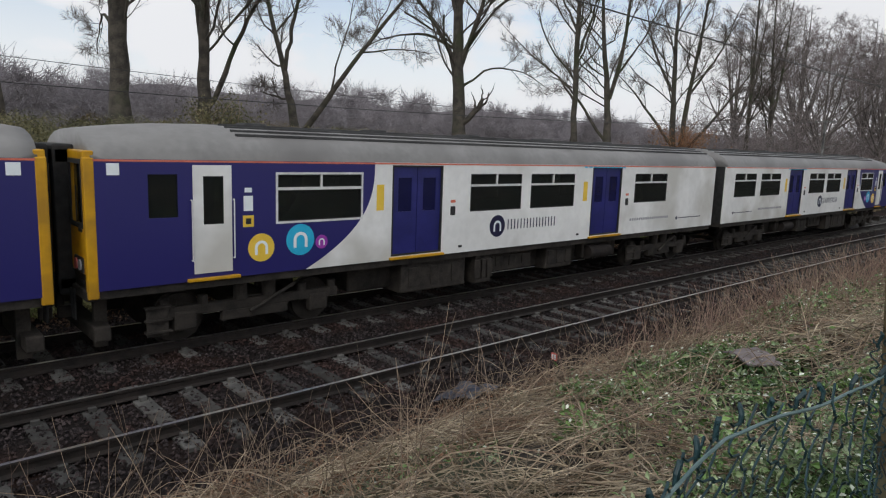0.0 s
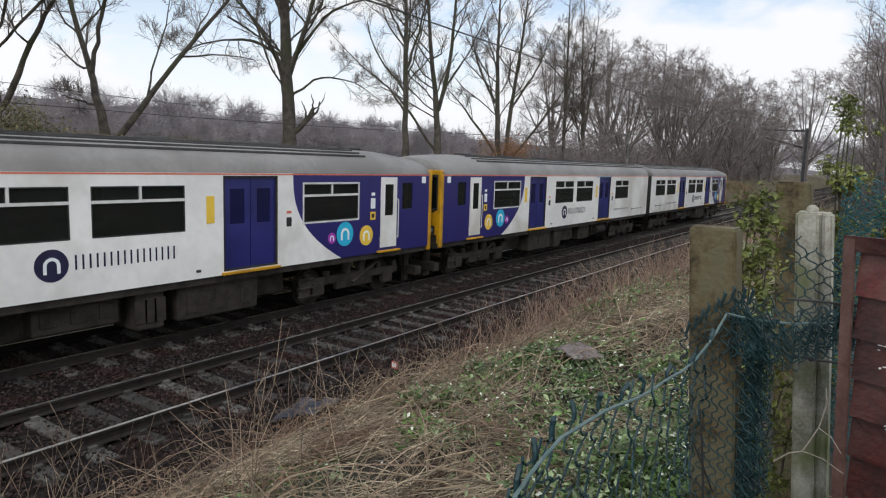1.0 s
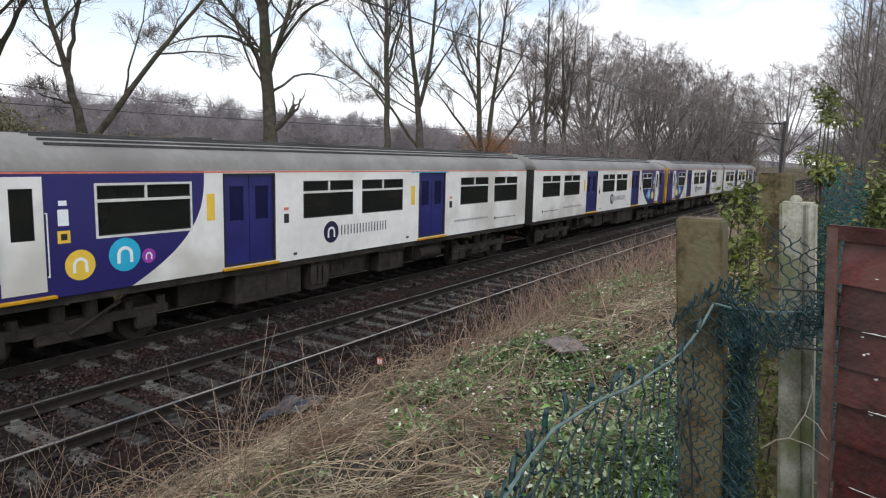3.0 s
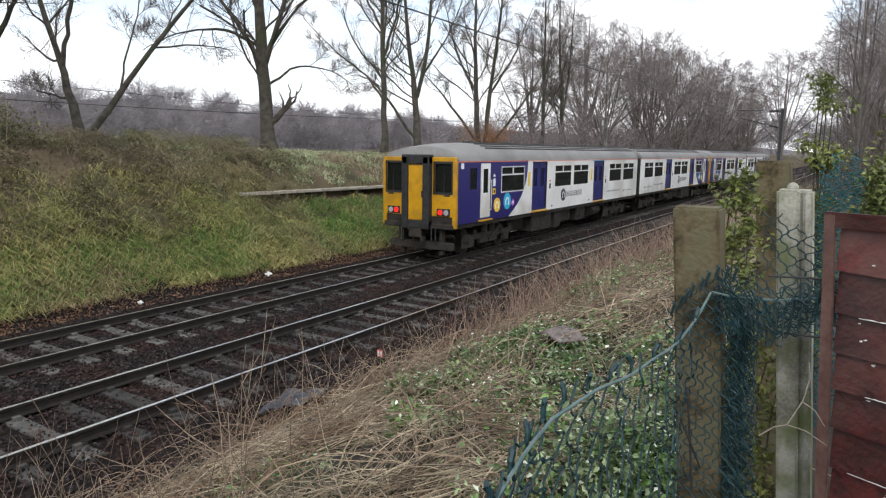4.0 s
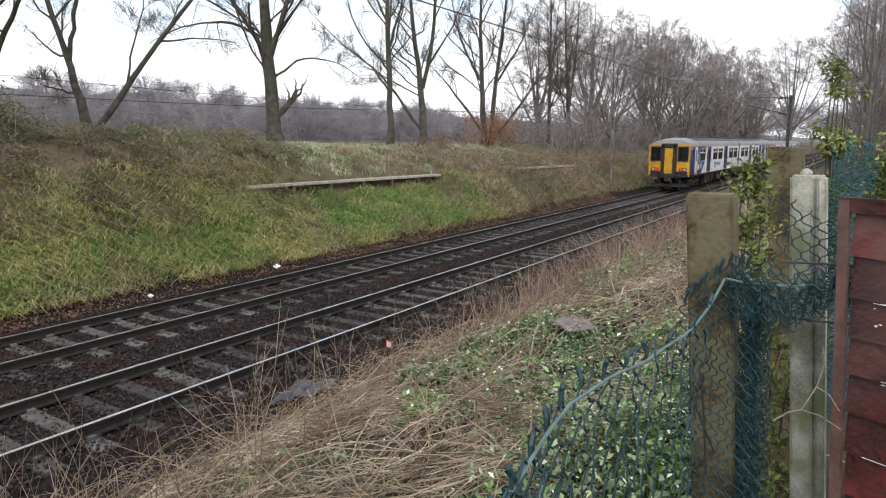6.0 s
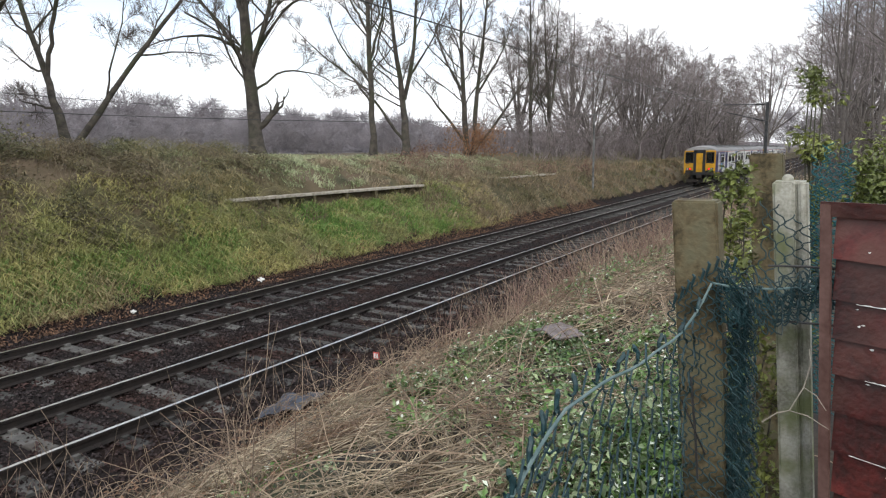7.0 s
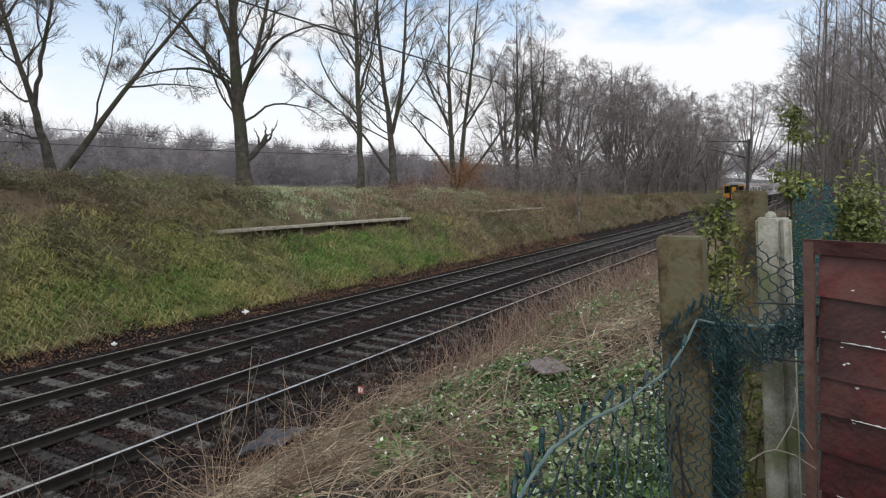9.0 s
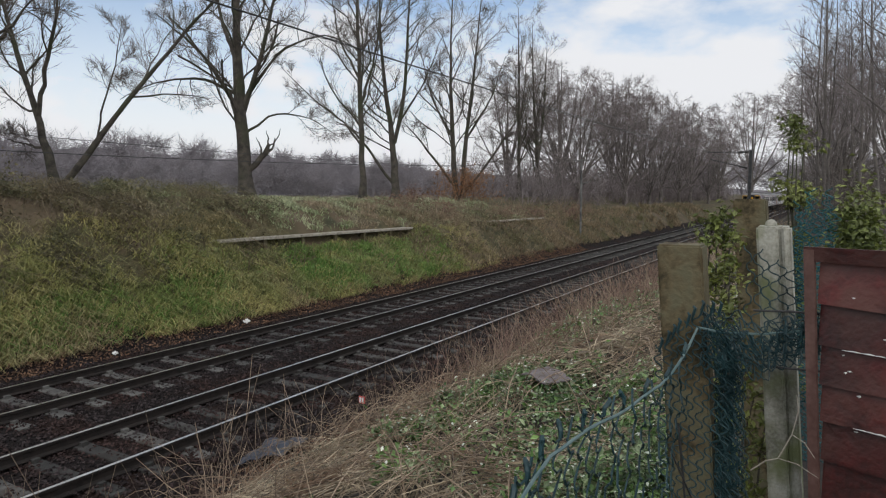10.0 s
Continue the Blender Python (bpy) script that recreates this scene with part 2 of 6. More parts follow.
def livery_material(name, flip, length):
    """White paint that gives way to blue at the cab end along one sweeping curve."""
    m = material(name, (0.70, 0.70, 0.68), (0.83, 0.83, 0.81), 0.9, 0.35, bump=0.03, fine=5, c=(0.56, 0.55, 0.51), cscale=0.5)
    nt = m.node_tree
    N, L = nt.nodes.new, nt.links.new
    p = nt.nodes["Principled BSDF"]
    white = p.inputs["Base Color"].links[0].from_socket
    co = N("ShaderNodeTexCoord")
    sep = N("ShaderNodeSeparateXYZ")
    L(co.outputs["Object"], sep.inputs[0])

    def op(kind, a, b):
        n = N("ShaderNodeMath")
        n.operation = kind
        for i, v in enumerate((a, b)):
            if isinstance(v, (int, float)):
                n.inputs[i].default_value = v
            else:
                L(v, n.inputs[i])
        return n.outputs[0]

    u = op("SUBTRACT", length, sep.outputs[0]) if flip else sep.outputs[0]
    s = op("MAXIMUM", op("DIVIDE", op("SUBTRACT", 3.14, sep.outputs[2]), 1.9), 0.0)
    edge = op("SUBTRACT", 5.15, op("MULTIPLY", op("POWER", s, 2.6), 1.4))
    isblue = op("LESS_THAN", u, edge)
    mix = N("ShaderNodeMix")
    mix.data_type = "RGBA"
    mix.inputs[7].default_value = (0.020, 0.018, 0.125, 1)
    L(isblue, mix.inputs[0])
    L(white, mix.inputs[6])
    L(mix.outputs[2], p.inputs["Base Color"])
    return m


# ---- mesh helpers ----
def mesh_of(name, bm, mats):
    me = bpy.data.meshes.new(name)
    bm.to_mesh(me)
    bm.free()
    for m in mats if isinstance(mats, (list, tuple)) else [mats]:
        me.materials.append(m)
    return me


def part(name, bm, mat, parent, label=""):
    ob = new(name, bm if isinstance(bm, bpy.types.Mesh) else mesh_of(name, bm, mat))
    ob.parent = parent
    if label:
        ob["label"] = label
    return ob


def thing(name, bm, mat, label, category, group="", kind=""):
    ob = new(name, mesh_of(name, bm, mat) if bm else None)
    return tagged(ob, label, category, group, kind)


def box(bm, lo, hi, bevel=0.0, mat=0):
    lo, hi = Vector(lo), Vector(hi)
    r = bmesh.ops.create_cube(bm, size=1.0, matrix=Matrix.Translation((lo + hi) / 2) @ Matrix.Diagonal((*(hi - lo), 1)))
    faces = {f for v in r["verts"] for f in v.link_faces}
    for f in faces:
        f.material_index = mat
    if bevel:
        edges = {e for v in r["verts"] for e in v.link_edges}
        b = bmesh.ops.bevel(bm, geom=list(edges), offset=bevel, segments=2, affect="EDGES", profile=0.5)
        for f in b["faces"]:
            f.material_index = mat
    return r["verts"]


def disc(bm, c, r, depth, axis="y", segs=28, mat=0):
    rot = {"y": Matrix.Rotation(radians(90), 4, "X"), "x": Matrix.Rotation(radians(90), 4, "Y"), "z": Matrix.Identity(4)}[axis]
    res = bmesh.ops.create_cone(bm, cap_ends=True, segments=segs, radius1=r, radius2=r, depth=depth, matrix=Matrix.Translation(c) @ rot)
    for v in res["verts"]:
        for f in v.link_faces:
            f.material_index = mat


def prism_x(bm, profile, x0, x1, mats=None, caps=True):
    """A closed (y, z) profile drawn out along x."""
    a = [bm.verts.new((x0, y, z)) for y, z in profile]
    b = [bm.verts.new((x1, y, z)) for y, z in profile]
    n = len(profile)
    for i in range(n):
        f = bm.faces.new((a[i], a[(i + 1) % n], b[(i + 1) % n], b[i]))
        f.material_index = mats[i] if mats else 0
    if caps:
        bm.faces.new(a[::-1])
        bm.faces.new(b)
    bmesh.ops.recalc_face_normals(bm, faces=bm.faces)


class Strands:
    """Collects many tubes, blades and leaves as plain vertex and face lists."""

    def __init__(self):
        self.v, self.f, self.n = [], [], 0

    def tube(self, pts, radii, sides=5):
        pts = np.asarray(pts, float)
        k = len(pts)
        tan = np.gradient(pts, axis=0)
        tan /= np.linalg.norm(tan, axis=1)[:, None] + 1e-9
        ref = np.array([0.31, 0.17, 0.93]) if abs(tan[0, 2]) < 0.8 else np.array([0.93, 0.31, 0.17])
        s = np.cross(tan, ref)
        s /= np.linalg.norm(s, axis=1)[:, None] + 1e-9
        t = np.cross(tan, s)
        a = np.arange(sides) * 2 * np.pi / sides
        ring = pts[:, None] + np.asarray(radii, float)[:, None, None] * (np.cos(a)[None, :, None] * s[:, None] + np.sin(a)[None, :, None] * t[:, None])
        self.v.append(ring.reshape(-1, 3))
        b = self.n
        for i in range(k - 1):
            o = b + i * sides
            for j in range(sides):
                j2 = (j + 1) % sides
                self.f.append((o + j, o + j2, o + sides + j2, o + sides + j))
        self.n += k * sides

    def tubes(self, P, R, sides=3):
        """Many tubes at once: points P (n, k, 3) and radii R (n, k)."""
        n, k = P.shape[:2]
        tan = np.gradient(P, axis=1)
        tan /= np.linalg.norm(tan, axis=2, keepdims=True) + 1e-9
        ref = np.where(np.abs(tan[:, :1, 2:]) < 0.8, np.array([0.31, 0.17, 0.93]), np.array([0.93, 0.31, 0.17]))
        s = np.cross(tan, np.broadcast_to(ref, tan.shape))
        s /= np.linalg.norm(s, axis=2, keepdims=True) + 1e-9
        t = np.cross(tan, s)
        a = np.arange(sides) * 2 * np.pi / sides
        ring = P[:, :, None] + R[:, :, None, None] * (np.cos(a)[:, None] * s[:, :, None] + np.sin(a)[:, None] * t[:, :, None])
        faces = [(i * sides + j, i * sides + (j + 1) % sides, (i + 1) * sides + (j + 1) % sides, (i + 1) * sides + j) for i in range(k - 1) for j in range(sides)]
        self.quads(ring.reshape(n, k * sides, 3), faces)

    def quads(self, v, faces_per):
        """v: (n, m, 3) vertices; faces_per: index tuples within each group of m."""
        v = np.asarray(v, float)
        n, m = v.shape[:2]
        self.v.append(v.reshape(-1, 3))
        for fp in faces_per:
            idx = (np.arange(n) * m)[:, None] + np.array(fp)[None] + self.n
            self.f.extend(map(tuple, idx.tolist()))
        self.n += n * m

    def mesh(self, name, mat, smooth=False):
        me = bpy.data.meshes.new(name)
        me.from_pydata(np.concatenate(self.v).tolist() if self.v else [], [], self.f)
        me.materials.append(mat)
        if smooth:
            me.shade_smooth()
        me.update()
        return me


# ---- ground ----
def lerp(x, table):
    return np.interp(x, [p[0] for p in table], [p[1] for p in table])


NEAR_BANK = [(-60, 2.6), (-12, 2.15), (-8.6, 2.05), (-7.6, 1.95), (-6.4, 1.62), (-5.0, 1.02), (-3.6, 0.42), (-2.7, 0.0), (-2.0, -0.21)]
FAR_BANK = [(5.3, -0.2), (5.8, 0.05), (6.6, 0.75), (7.7, 1.72), (8.3, 2.0), (9.6, 2.55), (11.5, 3.05), (15, 3.2), (40, 3.0), (116, 3.5), (132, 10.5), (165, 15.5), (260, 18.0), (3000, 30.0)]
FAR_LEFT = [(5.3, -0.2), (5.8, 0.05), (6.8, 0.9), (8.0, 2.0), (9.2, 2.95), (10.5, 3.38), (12.5, 3.5), (15, 3.48), (40, 3.0), (116, 3.5), (132, 10.5), (165, 15.5), (260, 18.0), (3000, 30.0)]


def wobble(x, y, s):
    return (np.sin(x * 0.9 * s + 1.3 * np.sin(y * 0.7 * s)) + np.sin(y * 1.1 * s + 1.7 * np.sin(x * 0.53 * s + 2)) + 0.6 * np.sin((x + y) * 2.3 * s)) / 2.6


def height(x, y):
    x, y = np.asarray(x, float), np.asarray(y, float)
    near = lerp(y, NEAR_BANK)
    w = np.clip((x - 13) / 12, 0, 1)
    far = lerp(y, FAR_LEFT) * (1 - w) + lerp(y, FAR_BANK) * w
    drop = np.clip((x - 24) / 22, 0, 1) * np.clip((y - 7) / 3, 0, 1) * np.clip((17 - y) / 4, 0, 1) * 0.75
    z = np.where(y < 1.7, near, far - drop)
    # hollow under the old platform edge
    z = z - 0.33 * np.clip((x - 12.8) / 0.8, 0, 1) * np.clip((25.2 - x) / 0.8, 0, 1) * np.clip((y - 6.7) / 0.6, 0, 1) * np.clip((8.3 - y) / 0.2, 0, 1)
    for c in (0.0, 3.4):
        z = z - 0.005 * np.clip((0.72 - np.abs(y - c)) / 0.1, 0, 1)
    on_bank = np.clip(np.maximum(-2.4 - y, y - 5.6), 0, 1)
    z = z + np.clip((y - 118) / 20, 0, 1) * 1.8 * wobble(x, y * 0.6, 0.12)
    return z + on_bank * (0.11 * wobble(x, y, 1.7) + np.where(y > 4, 0.11, 0.07) * wobble(x + 5, y - 3, 4.1))


def axis_points(spans):
    out = []
    for a, b, step in spans:
        out += list(np.arange(a, b, step))
    return np.array(out + [spans[-1][1]])


def build_ground():
    xs = axis_points([(-2500, -100, 400), (-100, -12, 4), (-12, 30, 0.3), (30, 70, 0.8), (70, 200, 5), (200, 3000, 350)])
    ys = axis_points([(-2500, -60, 400), (-60, -14, 4), (-14, -2.4, 0.25), (-2.4, 5.2, 0.2), (5.2, 14, 0.25), (14, 40, 1.5), (40, 200, 8), (200, 3000, 400)])
    X, Y = np.meshgrid(xs, ys)
    Z = height(X, Y)
    v = np.stack([X, Y, Z], -1).reshape(-1, 3)
    nx, ny = len(xs), len(ys)
    faces, kinds = [], []
    for j in range(ny - 1):
        yc = (ys[j] + ys[j + 1]) / 2
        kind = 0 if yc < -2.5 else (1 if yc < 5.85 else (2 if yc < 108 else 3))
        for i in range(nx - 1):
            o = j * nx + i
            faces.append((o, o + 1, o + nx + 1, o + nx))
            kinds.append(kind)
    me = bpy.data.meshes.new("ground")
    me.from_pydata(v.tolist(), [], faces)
    for m in (M_ground, M_ballast, M_grass_bed, M_hazedhill):
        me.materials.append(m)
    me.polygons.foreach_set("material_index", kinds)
    me.shade_smooth()
    tagged(new("ground", me), "railway cutting of soil, ballast and rough turf banks", "ground", kind="structure")


build_ground()


# ---- tracks ----
def rail_mesh(x0, x1):
    bm = bmesh.new()
    prof = [(-0.07, -0.159), (0.07, -0.159), (0.07, -0.148), (0.012, -0.125), (0.010, -0.05), (0.034, -0.038), (0.036, -0.008), (0.028, 0.0),
            (-0.028, 0.0), (-0.036, -0.008), (-0.034, -0.038), (-0.010, -0.05), (-0.012, -0.125), (-0.07, -0.148)]
    mats = [0] * 14
    mats[7] = 1
    prism_x(bm, prof, x0, x1, mats)
    return mesh_of("rail", bm, [M_railside, M_railtop])


def sleeper_mesh():
    bm = bmesh.new()
    prof = [(-1.26, -0.33), (1.26, -0.33), (1.26, -0.165), (0.45, -0.185), (-0.45, -0.185), (-1.26, -0.165)]
    prism_x(bm, prof, -0.125, 0.125)
    for s in (-1, 1):
        for k in (-0.11, 0.11):
            box(bm, (-0.05, s * 0.7525 + k - 0.035, -0.178), (0.05, s * 0.7525 + k + 0.035, -0.125))
    bmesh.ops.bevel(bm, geom=[e for e in bm.edges if abs(e.verts[0].co.x - e.verts[1].co.x) < 1e-5 and e.calc_length() > 0.7], offset=0.012, segments=1, affect="EDGES")
    return mesh_of("sleeper", bm, M_sleeper)


def build_tracks():
    rails, sleepers = rail_mesh(-60, 260), sleeper_mesh()
    rng = random.Random(4)
    for y, label in ((0.0, "railway track of rusty steel rails on concrete sleepers"), (3.4, "busier railway track with polished rails on concrete sleepers")):
        track = thing("railway_track", None, None, label, "railway track", "tracks")
        track.location.y = y
        for s in (-1, 1):
            part("rail", rails, None, track).location.y = s * 0.7525
        n = 150
        for i in range(n):
            o = part("sleeper", sleepers, None, track)
            o.location = (-4.0 + i * 0.66 + rng.uniform(-0.02, 0.02), rng.uniform(-0.015, 0.015), rng.uniform(-0.012, 0.008))
            o.rotation_euler.z = rng.uniform(-0.012, 0.012)


build_tracks()


def build_ballast_stones():
    rng = np.random.default_rng(7)
    st = Strands()
    for x0, x1, dens, size in ((-2, 9, 300, 0.024), (9, 18, 190, 0.027), (18, 34, 60, 0.032)):
        n = int((x1 - x0) * 8.4 * dens)
        x, y = rng.uniform(x0, x1, n), rng.uniform(-2.9, 5.5, n)
        between = (np.abs(y) < 0.7) | (np.abs(y - 3.4) < 0.7)
        z = np.where(between, -0.198, np.where((np.abs(y) < 1.5) & (y < 0) & (rng.uniform(0, 1, n) < 0.75), -0.165, -0.182)) + rng.uniform(-0.012, 0.022, n)
        z = np.where((y < -2.0) | (y > 5.3), height(x, y) + 0.005, z)
        r = size * rng.uniform(0.55, 1.35, n)
        d = rng.normal(size=(n, 6, 3)) * 0.28 + np.array([[1, 0, 0], [-1, 0, 0], [0, 1, 0], [0, -1, 0], [0, 0, 0.8], [0, 0, -0.8]])[None]
        a = rng.uniform(0, 6.28, n)
        c, s = np.cos(a)[:, None], np.sin(a)[:, None]
        dx, dy = d[..., 0] * c - d[..., 1] * s, d[..., 0] * s + d[..., 1] * c
        v = np.stack([dx, dy, d[..., 2]], -1) * r[:, None, None] + np.stack([x, y, z], -1)[:, None]
        st.quads(v, [(0, 2, 4), (2, 1, 4), (1, 3, 4), (3, 0, 4), (2, 0, 5), (1, 2, 5), (3, 1, 5), (0, 3, 5)])
    tagged(new("ballast_stones", st.mesh("ballast_stones", M_stone)), "crushed brown-grey stone ballast round the sleepers", "ballast", kind="stuff")


build_ballast_stones()

# ---- train ----
CAR = 19.5
HALF = 1.41
FLOOR, EAVE = 1.16, 3.16
ROOF = [(HALF, EAVE), (1.37, 3.30), (1.25, 3.46), (1.02, 3.60), (0.70, 3.70), (0.35, 3.755), (0.0, 3.77)]
SIDE_MATS = {False: livery_material("livery_side", False, CAR), True: livery_material("livery_side_reversed", True, CAR)}


def side_wall(openings, y0, y1):
    """A wall along x between y0 and y1, with rectangular openings (x0, x1, z0, z1) that go through it."""
    xs = sorted({0.0, CAR, *[o[0] for o in openings], *[o[1] for o in openings]})
    zs = sorted({FLOOR, EAVE, *[o[2] for o in openings], *[o[3] for o in openings]})
    bm = bmesh.new()

    def solid(i, j):
        if not (0 <= i < len(xs) - 1 and 0 <= j < len(zs) - 1):
            return False
        x, z = (xs[i] + xs[i + 1]) / 2, (zs[j] + zs[j + 1]) / 2
        return not any(o[0] < x < o[1] and o[2] < z < o[3] for o in openings)

    def quad(*c):
        bm.faces.new([bm.verts.new(p) for p in c])

    for i in range(len(xs) - 1):
        for j in range(len(zs) - 1):
            if not solid(i, j):
                continue
            a, b, c, d = xs[i], xs[i + 1], zs[j], zs[j + 1]
            for y in (y0, y1):
                quad((a, y, c), (b, y, c), (b, y, d), (a, y, d))
            for di, x in ((-1, a), (1, b)):
                if not solid(i + di, j):
                    quad((x, y0, c), (x, y1, c), (x, y1, d), (x, y0, d))
            for dj, z in ((-1, c), (1, d)):
                if not solid(i, j + dj):
                    quad((a, y0, z), (b, y0, z), (b, y1, z), (a, y1, z))
    bmesh.ops.remove_doubles(bm, verts=bm.verts, dist=1e-5)
    bmesh.ops.recalc_face_normals(bm, faces=bm.faces)
    return bm


def frame_ring(bm, x0, x1, z0, z1, y0, y1, w, mat=0):
    box(bm, (x0, y0, z0), (x1, y1, z0 + w), 0, mat)
    box(bm, (x0, y0, z1 - w), (x1, y1, z1), 0, mat)
    box(bm, (x0, y0, z0 + w), (x0 + w, y1, z1 - w), 0, mat)
    box(bm, (x1 - w, y0, z0 + w), (x1, y1, z1 - w), 0, mat)


def arch_sign(parent, x, z, r, y, disc_mat, arch_mat, name, label):
    bm = bmesh.new()
    disc(bm, (x, y, z), r, 0.006, "y", 36)
    sign = part(name, bm, disc_mat, parent, label)
    bm = bmesh.new()
    ro, ri, n = r * 0.50, r * 0.30, 14
    outer = [(ro, -0.5 * r)] + [(ro * math.cos(a), ro * math.sin(a)) for a in [math.pi * i / n for i in range(n + 1)]] + [(-ro, -0.5 * r)]
    inner = [(ri, -0.5 * r)] + [(ri * math.cos(a), ri * math.sin(a)) for a in [math.pi * i / n for i in range(n + 1)]] + [(-ri, -0.5 * r)]
    rings = []
    for yy in (y - 0.003, y - 0.007):
        rings.append(([bm.verts.new((x + a, yy, z + b)) for a, b in outer], [bm.verts.new((x + a, yy, z + b)) for a, b in inner]))
    for i in range(len(outer) - 1):
        bm.faces.new((rings[1][0][i], rings[1][0][i + 1], rings[1][1][i + 1], rings[1][1][i]))
        bm.faces.new((rings[0][0][i], rings[0][0][i + 1], rings[1][0][i + 1], rings[1][0][i]))
        bm.faces.new((rings[0][1][i], rings[0][1][i + 1], rings[1][1][i + 1], rings[1][1][i]))
    part("arch_mark", bm, arch_mat, sign)


WHEELS = []


def wheelset(car, x):
    bm = bmesh.new()
    disc(bm, (0, 0, 0), 0.075, 1.5, "y", 12)
    for s in (-1, 1):
        disc(bm, (0, s * 0.74, 0), 0.42, 0.12, "y", 28)
        disc(bm, (0, s * 0.69, 0), 0.45, 0.03, "y", 28)
        disc(bm, (0, s * 0.80, 0), 0.14, 0.05, "y", 14)
        for k in range(4):
            a = k * math.pi / 2
            box(bm, (0.25 * math.cos(a) - 0.04, s * 0.785 - 0.03, 0.25 * math.sin(a) - 0.04), (0.25 * math.cos(a) + 0.04, s * 0.785 + 0.03, 0.25 * math.sin(a) + 0.04))
    ob = part("wheelset", bm, M_under, car)
    ob.location = (x, 0, 0.43)
    return ob


def bogie(car, x):
    bm = bmesh.new()
    for s in (-1, 1):
        y0, y1 = (0.96, 1.1) if s > 0 else (-1.1, -0.96)
        box(bm, (x - 1.75, y0, 0.50), (x + 1.75, y1, 0.68), 0.02)
        box(bm, (x - 0.65, y0, 0.32), (x + 0.65, y1, 0.52), 0.03)
        for k in (-1.3, 1.3):
            box(bm, (x + k - 0.2, y0 - 0.03 * (s < 0), 0.26), (x + k + 0.2, y1 + 0.03 * (s > 0), 0.60), 0.04)
            for q in (-0.33, 0.33):
                disc(bm, (x + k + q, (y0 + y1) / 2, 0.72), 0.09, 0.22, "z", 12)
        for k in (-0.28, 0.28):
            disc(bm, (x + k, (y0 + y1) / 2, 0.82), 0.13, 0.3, "z", 14)
        bmesh.ops.create_cone(bm, cap_ends=True, segments=8, radius1=0.035, radius2=0.035, depth=1.0, matrix=Matrix.Translation((x + 0.3, s * 1.16, 0.66)) @ Matrix.Rotation(radians(65), 4, "Y"))
        box(bm, (x - 1.95, s * 1.13 - 0.02, 0.24), (x - 1.6, s * 1.13 + 0.02, 0.75), 0.01)
        for zz in (0.3, 0.5, 0.72):
            box(bm, (x - 1.98, s * 1.15 - 0.05, zz), (x - 1.55, s * 1.15 + 0.05, zz + 0.03))
    box(bm, (x - 0.4, -0.96, 0.5), (x + 0.4, 0.96, 0.7), 0.02)
    part("bogie_frame", bm, M_under, car)


def car_roof(car, cab_x):
    prof = ROOF + [(-y, z) for y, z in ROOF[-2::-1]]
    bm = bmesh.new()
    # the shell narrows and drops towards the cab end
    stations = [0.0, 0.25, 0.7, 1.3, 2.2, CAR - 0.15, CAR]
    rows = []
    for u in stations:
        k = min(u / 2.2, 1.0)
        k = 0.72 + 0.28 * (1 - (1 - k) ** 2)
        x = u if cab_x == 0 else CAR - u
        rows.append([bm.verts.new((x, y, EAVE + (z - EAVE) * k)) for y, z in prof])
    for a, b in zip(rows, rows[1:]):
        for i in range(len(prof) - 1):
            bm.faces.new((a[i], a[i + 1], b[i + 1], b[i]))
    for r in (rows[0], rows[-1]):
        bm.faces.new(r)
    bm.faces.new([rows[0][0], rows[0][-1], rows[-1][-1], rows[-1][0]])
    bmesh.ops.recalc_face_normals(bm, faces=bm.faces)
    for f in bm.faces:
        f.smooth = True
    roof = part("roof", bm, M_roof, car, "weathered grey roof")
    bm = bmesh.new()
    a, b = (2.4, CAR - 0.1) if cab_x == 0 else (0.1, CAR - 2.4)
    for y, z, w in ((-1.06, 3.585, 0.05), (-0.86, 3.655, 0.05), (-0.62, 3.715, 0.05), (-0.36, 3.757, 0.05), (0.36, 3.757, 0.05), (0.62, 3.715, 0.05), (0.86, 3.655, 0.05)):
        box(bm, (a, y - w / 2, z - 0.02), (b, y + w / 2, z + 0.03), 0.008)
    part("roof_rib", bm, M_roofdark, roof, "long dark ribs on the roof")
    for k in range(6):
        xx = 3.2 + k * 2.9
        bm = bmesh.new()
        box(bm, (xx - 0.22, -0.22, 3.75), (xx + 0.22, 0.22, 3.83), 0.03)
        part("roof_vent", bm, M_roofdark, roof)


def window_unit(car, x0, x1, z0, z1, y, framed):
    bm = bmesh.new()
    box(bm, (x0 + 0.01, y + 0.025, z0 + 0.01), (x1 - 0.01, y + 0.035, z1 - 0.01))
    pane = part("window", bm, M_glass, car, "dark tinted window")
    bm = bmesh.new()
    zt = z1 - 0.26
    box(bm, (x0, y - 0.006, zt - 0.025), (x1, y + 0.03, zt + 0.025))
    box(bm, ((x0 + x1) / 2 - 0.02, y - 0.006, zt + 0.025), ((x0 + x1) / 2 + 0.02, y + 0.03, z1))
    if framed:
        frame_ring(bm, x0 - 0.035, x1 + 0.035, z0 - 0.035, z1 + 0.035, y - 0.008, y + 0.02, 0.04)
    part("window_frame", bm, M_wframe, pane)
    bm = bmesh.new()
    frame_ring(bm, x0, x1, z0, z1, y - 0.003, y + 0.045, 0.022)
    part("window_seal", bm, M_rubber, pane)


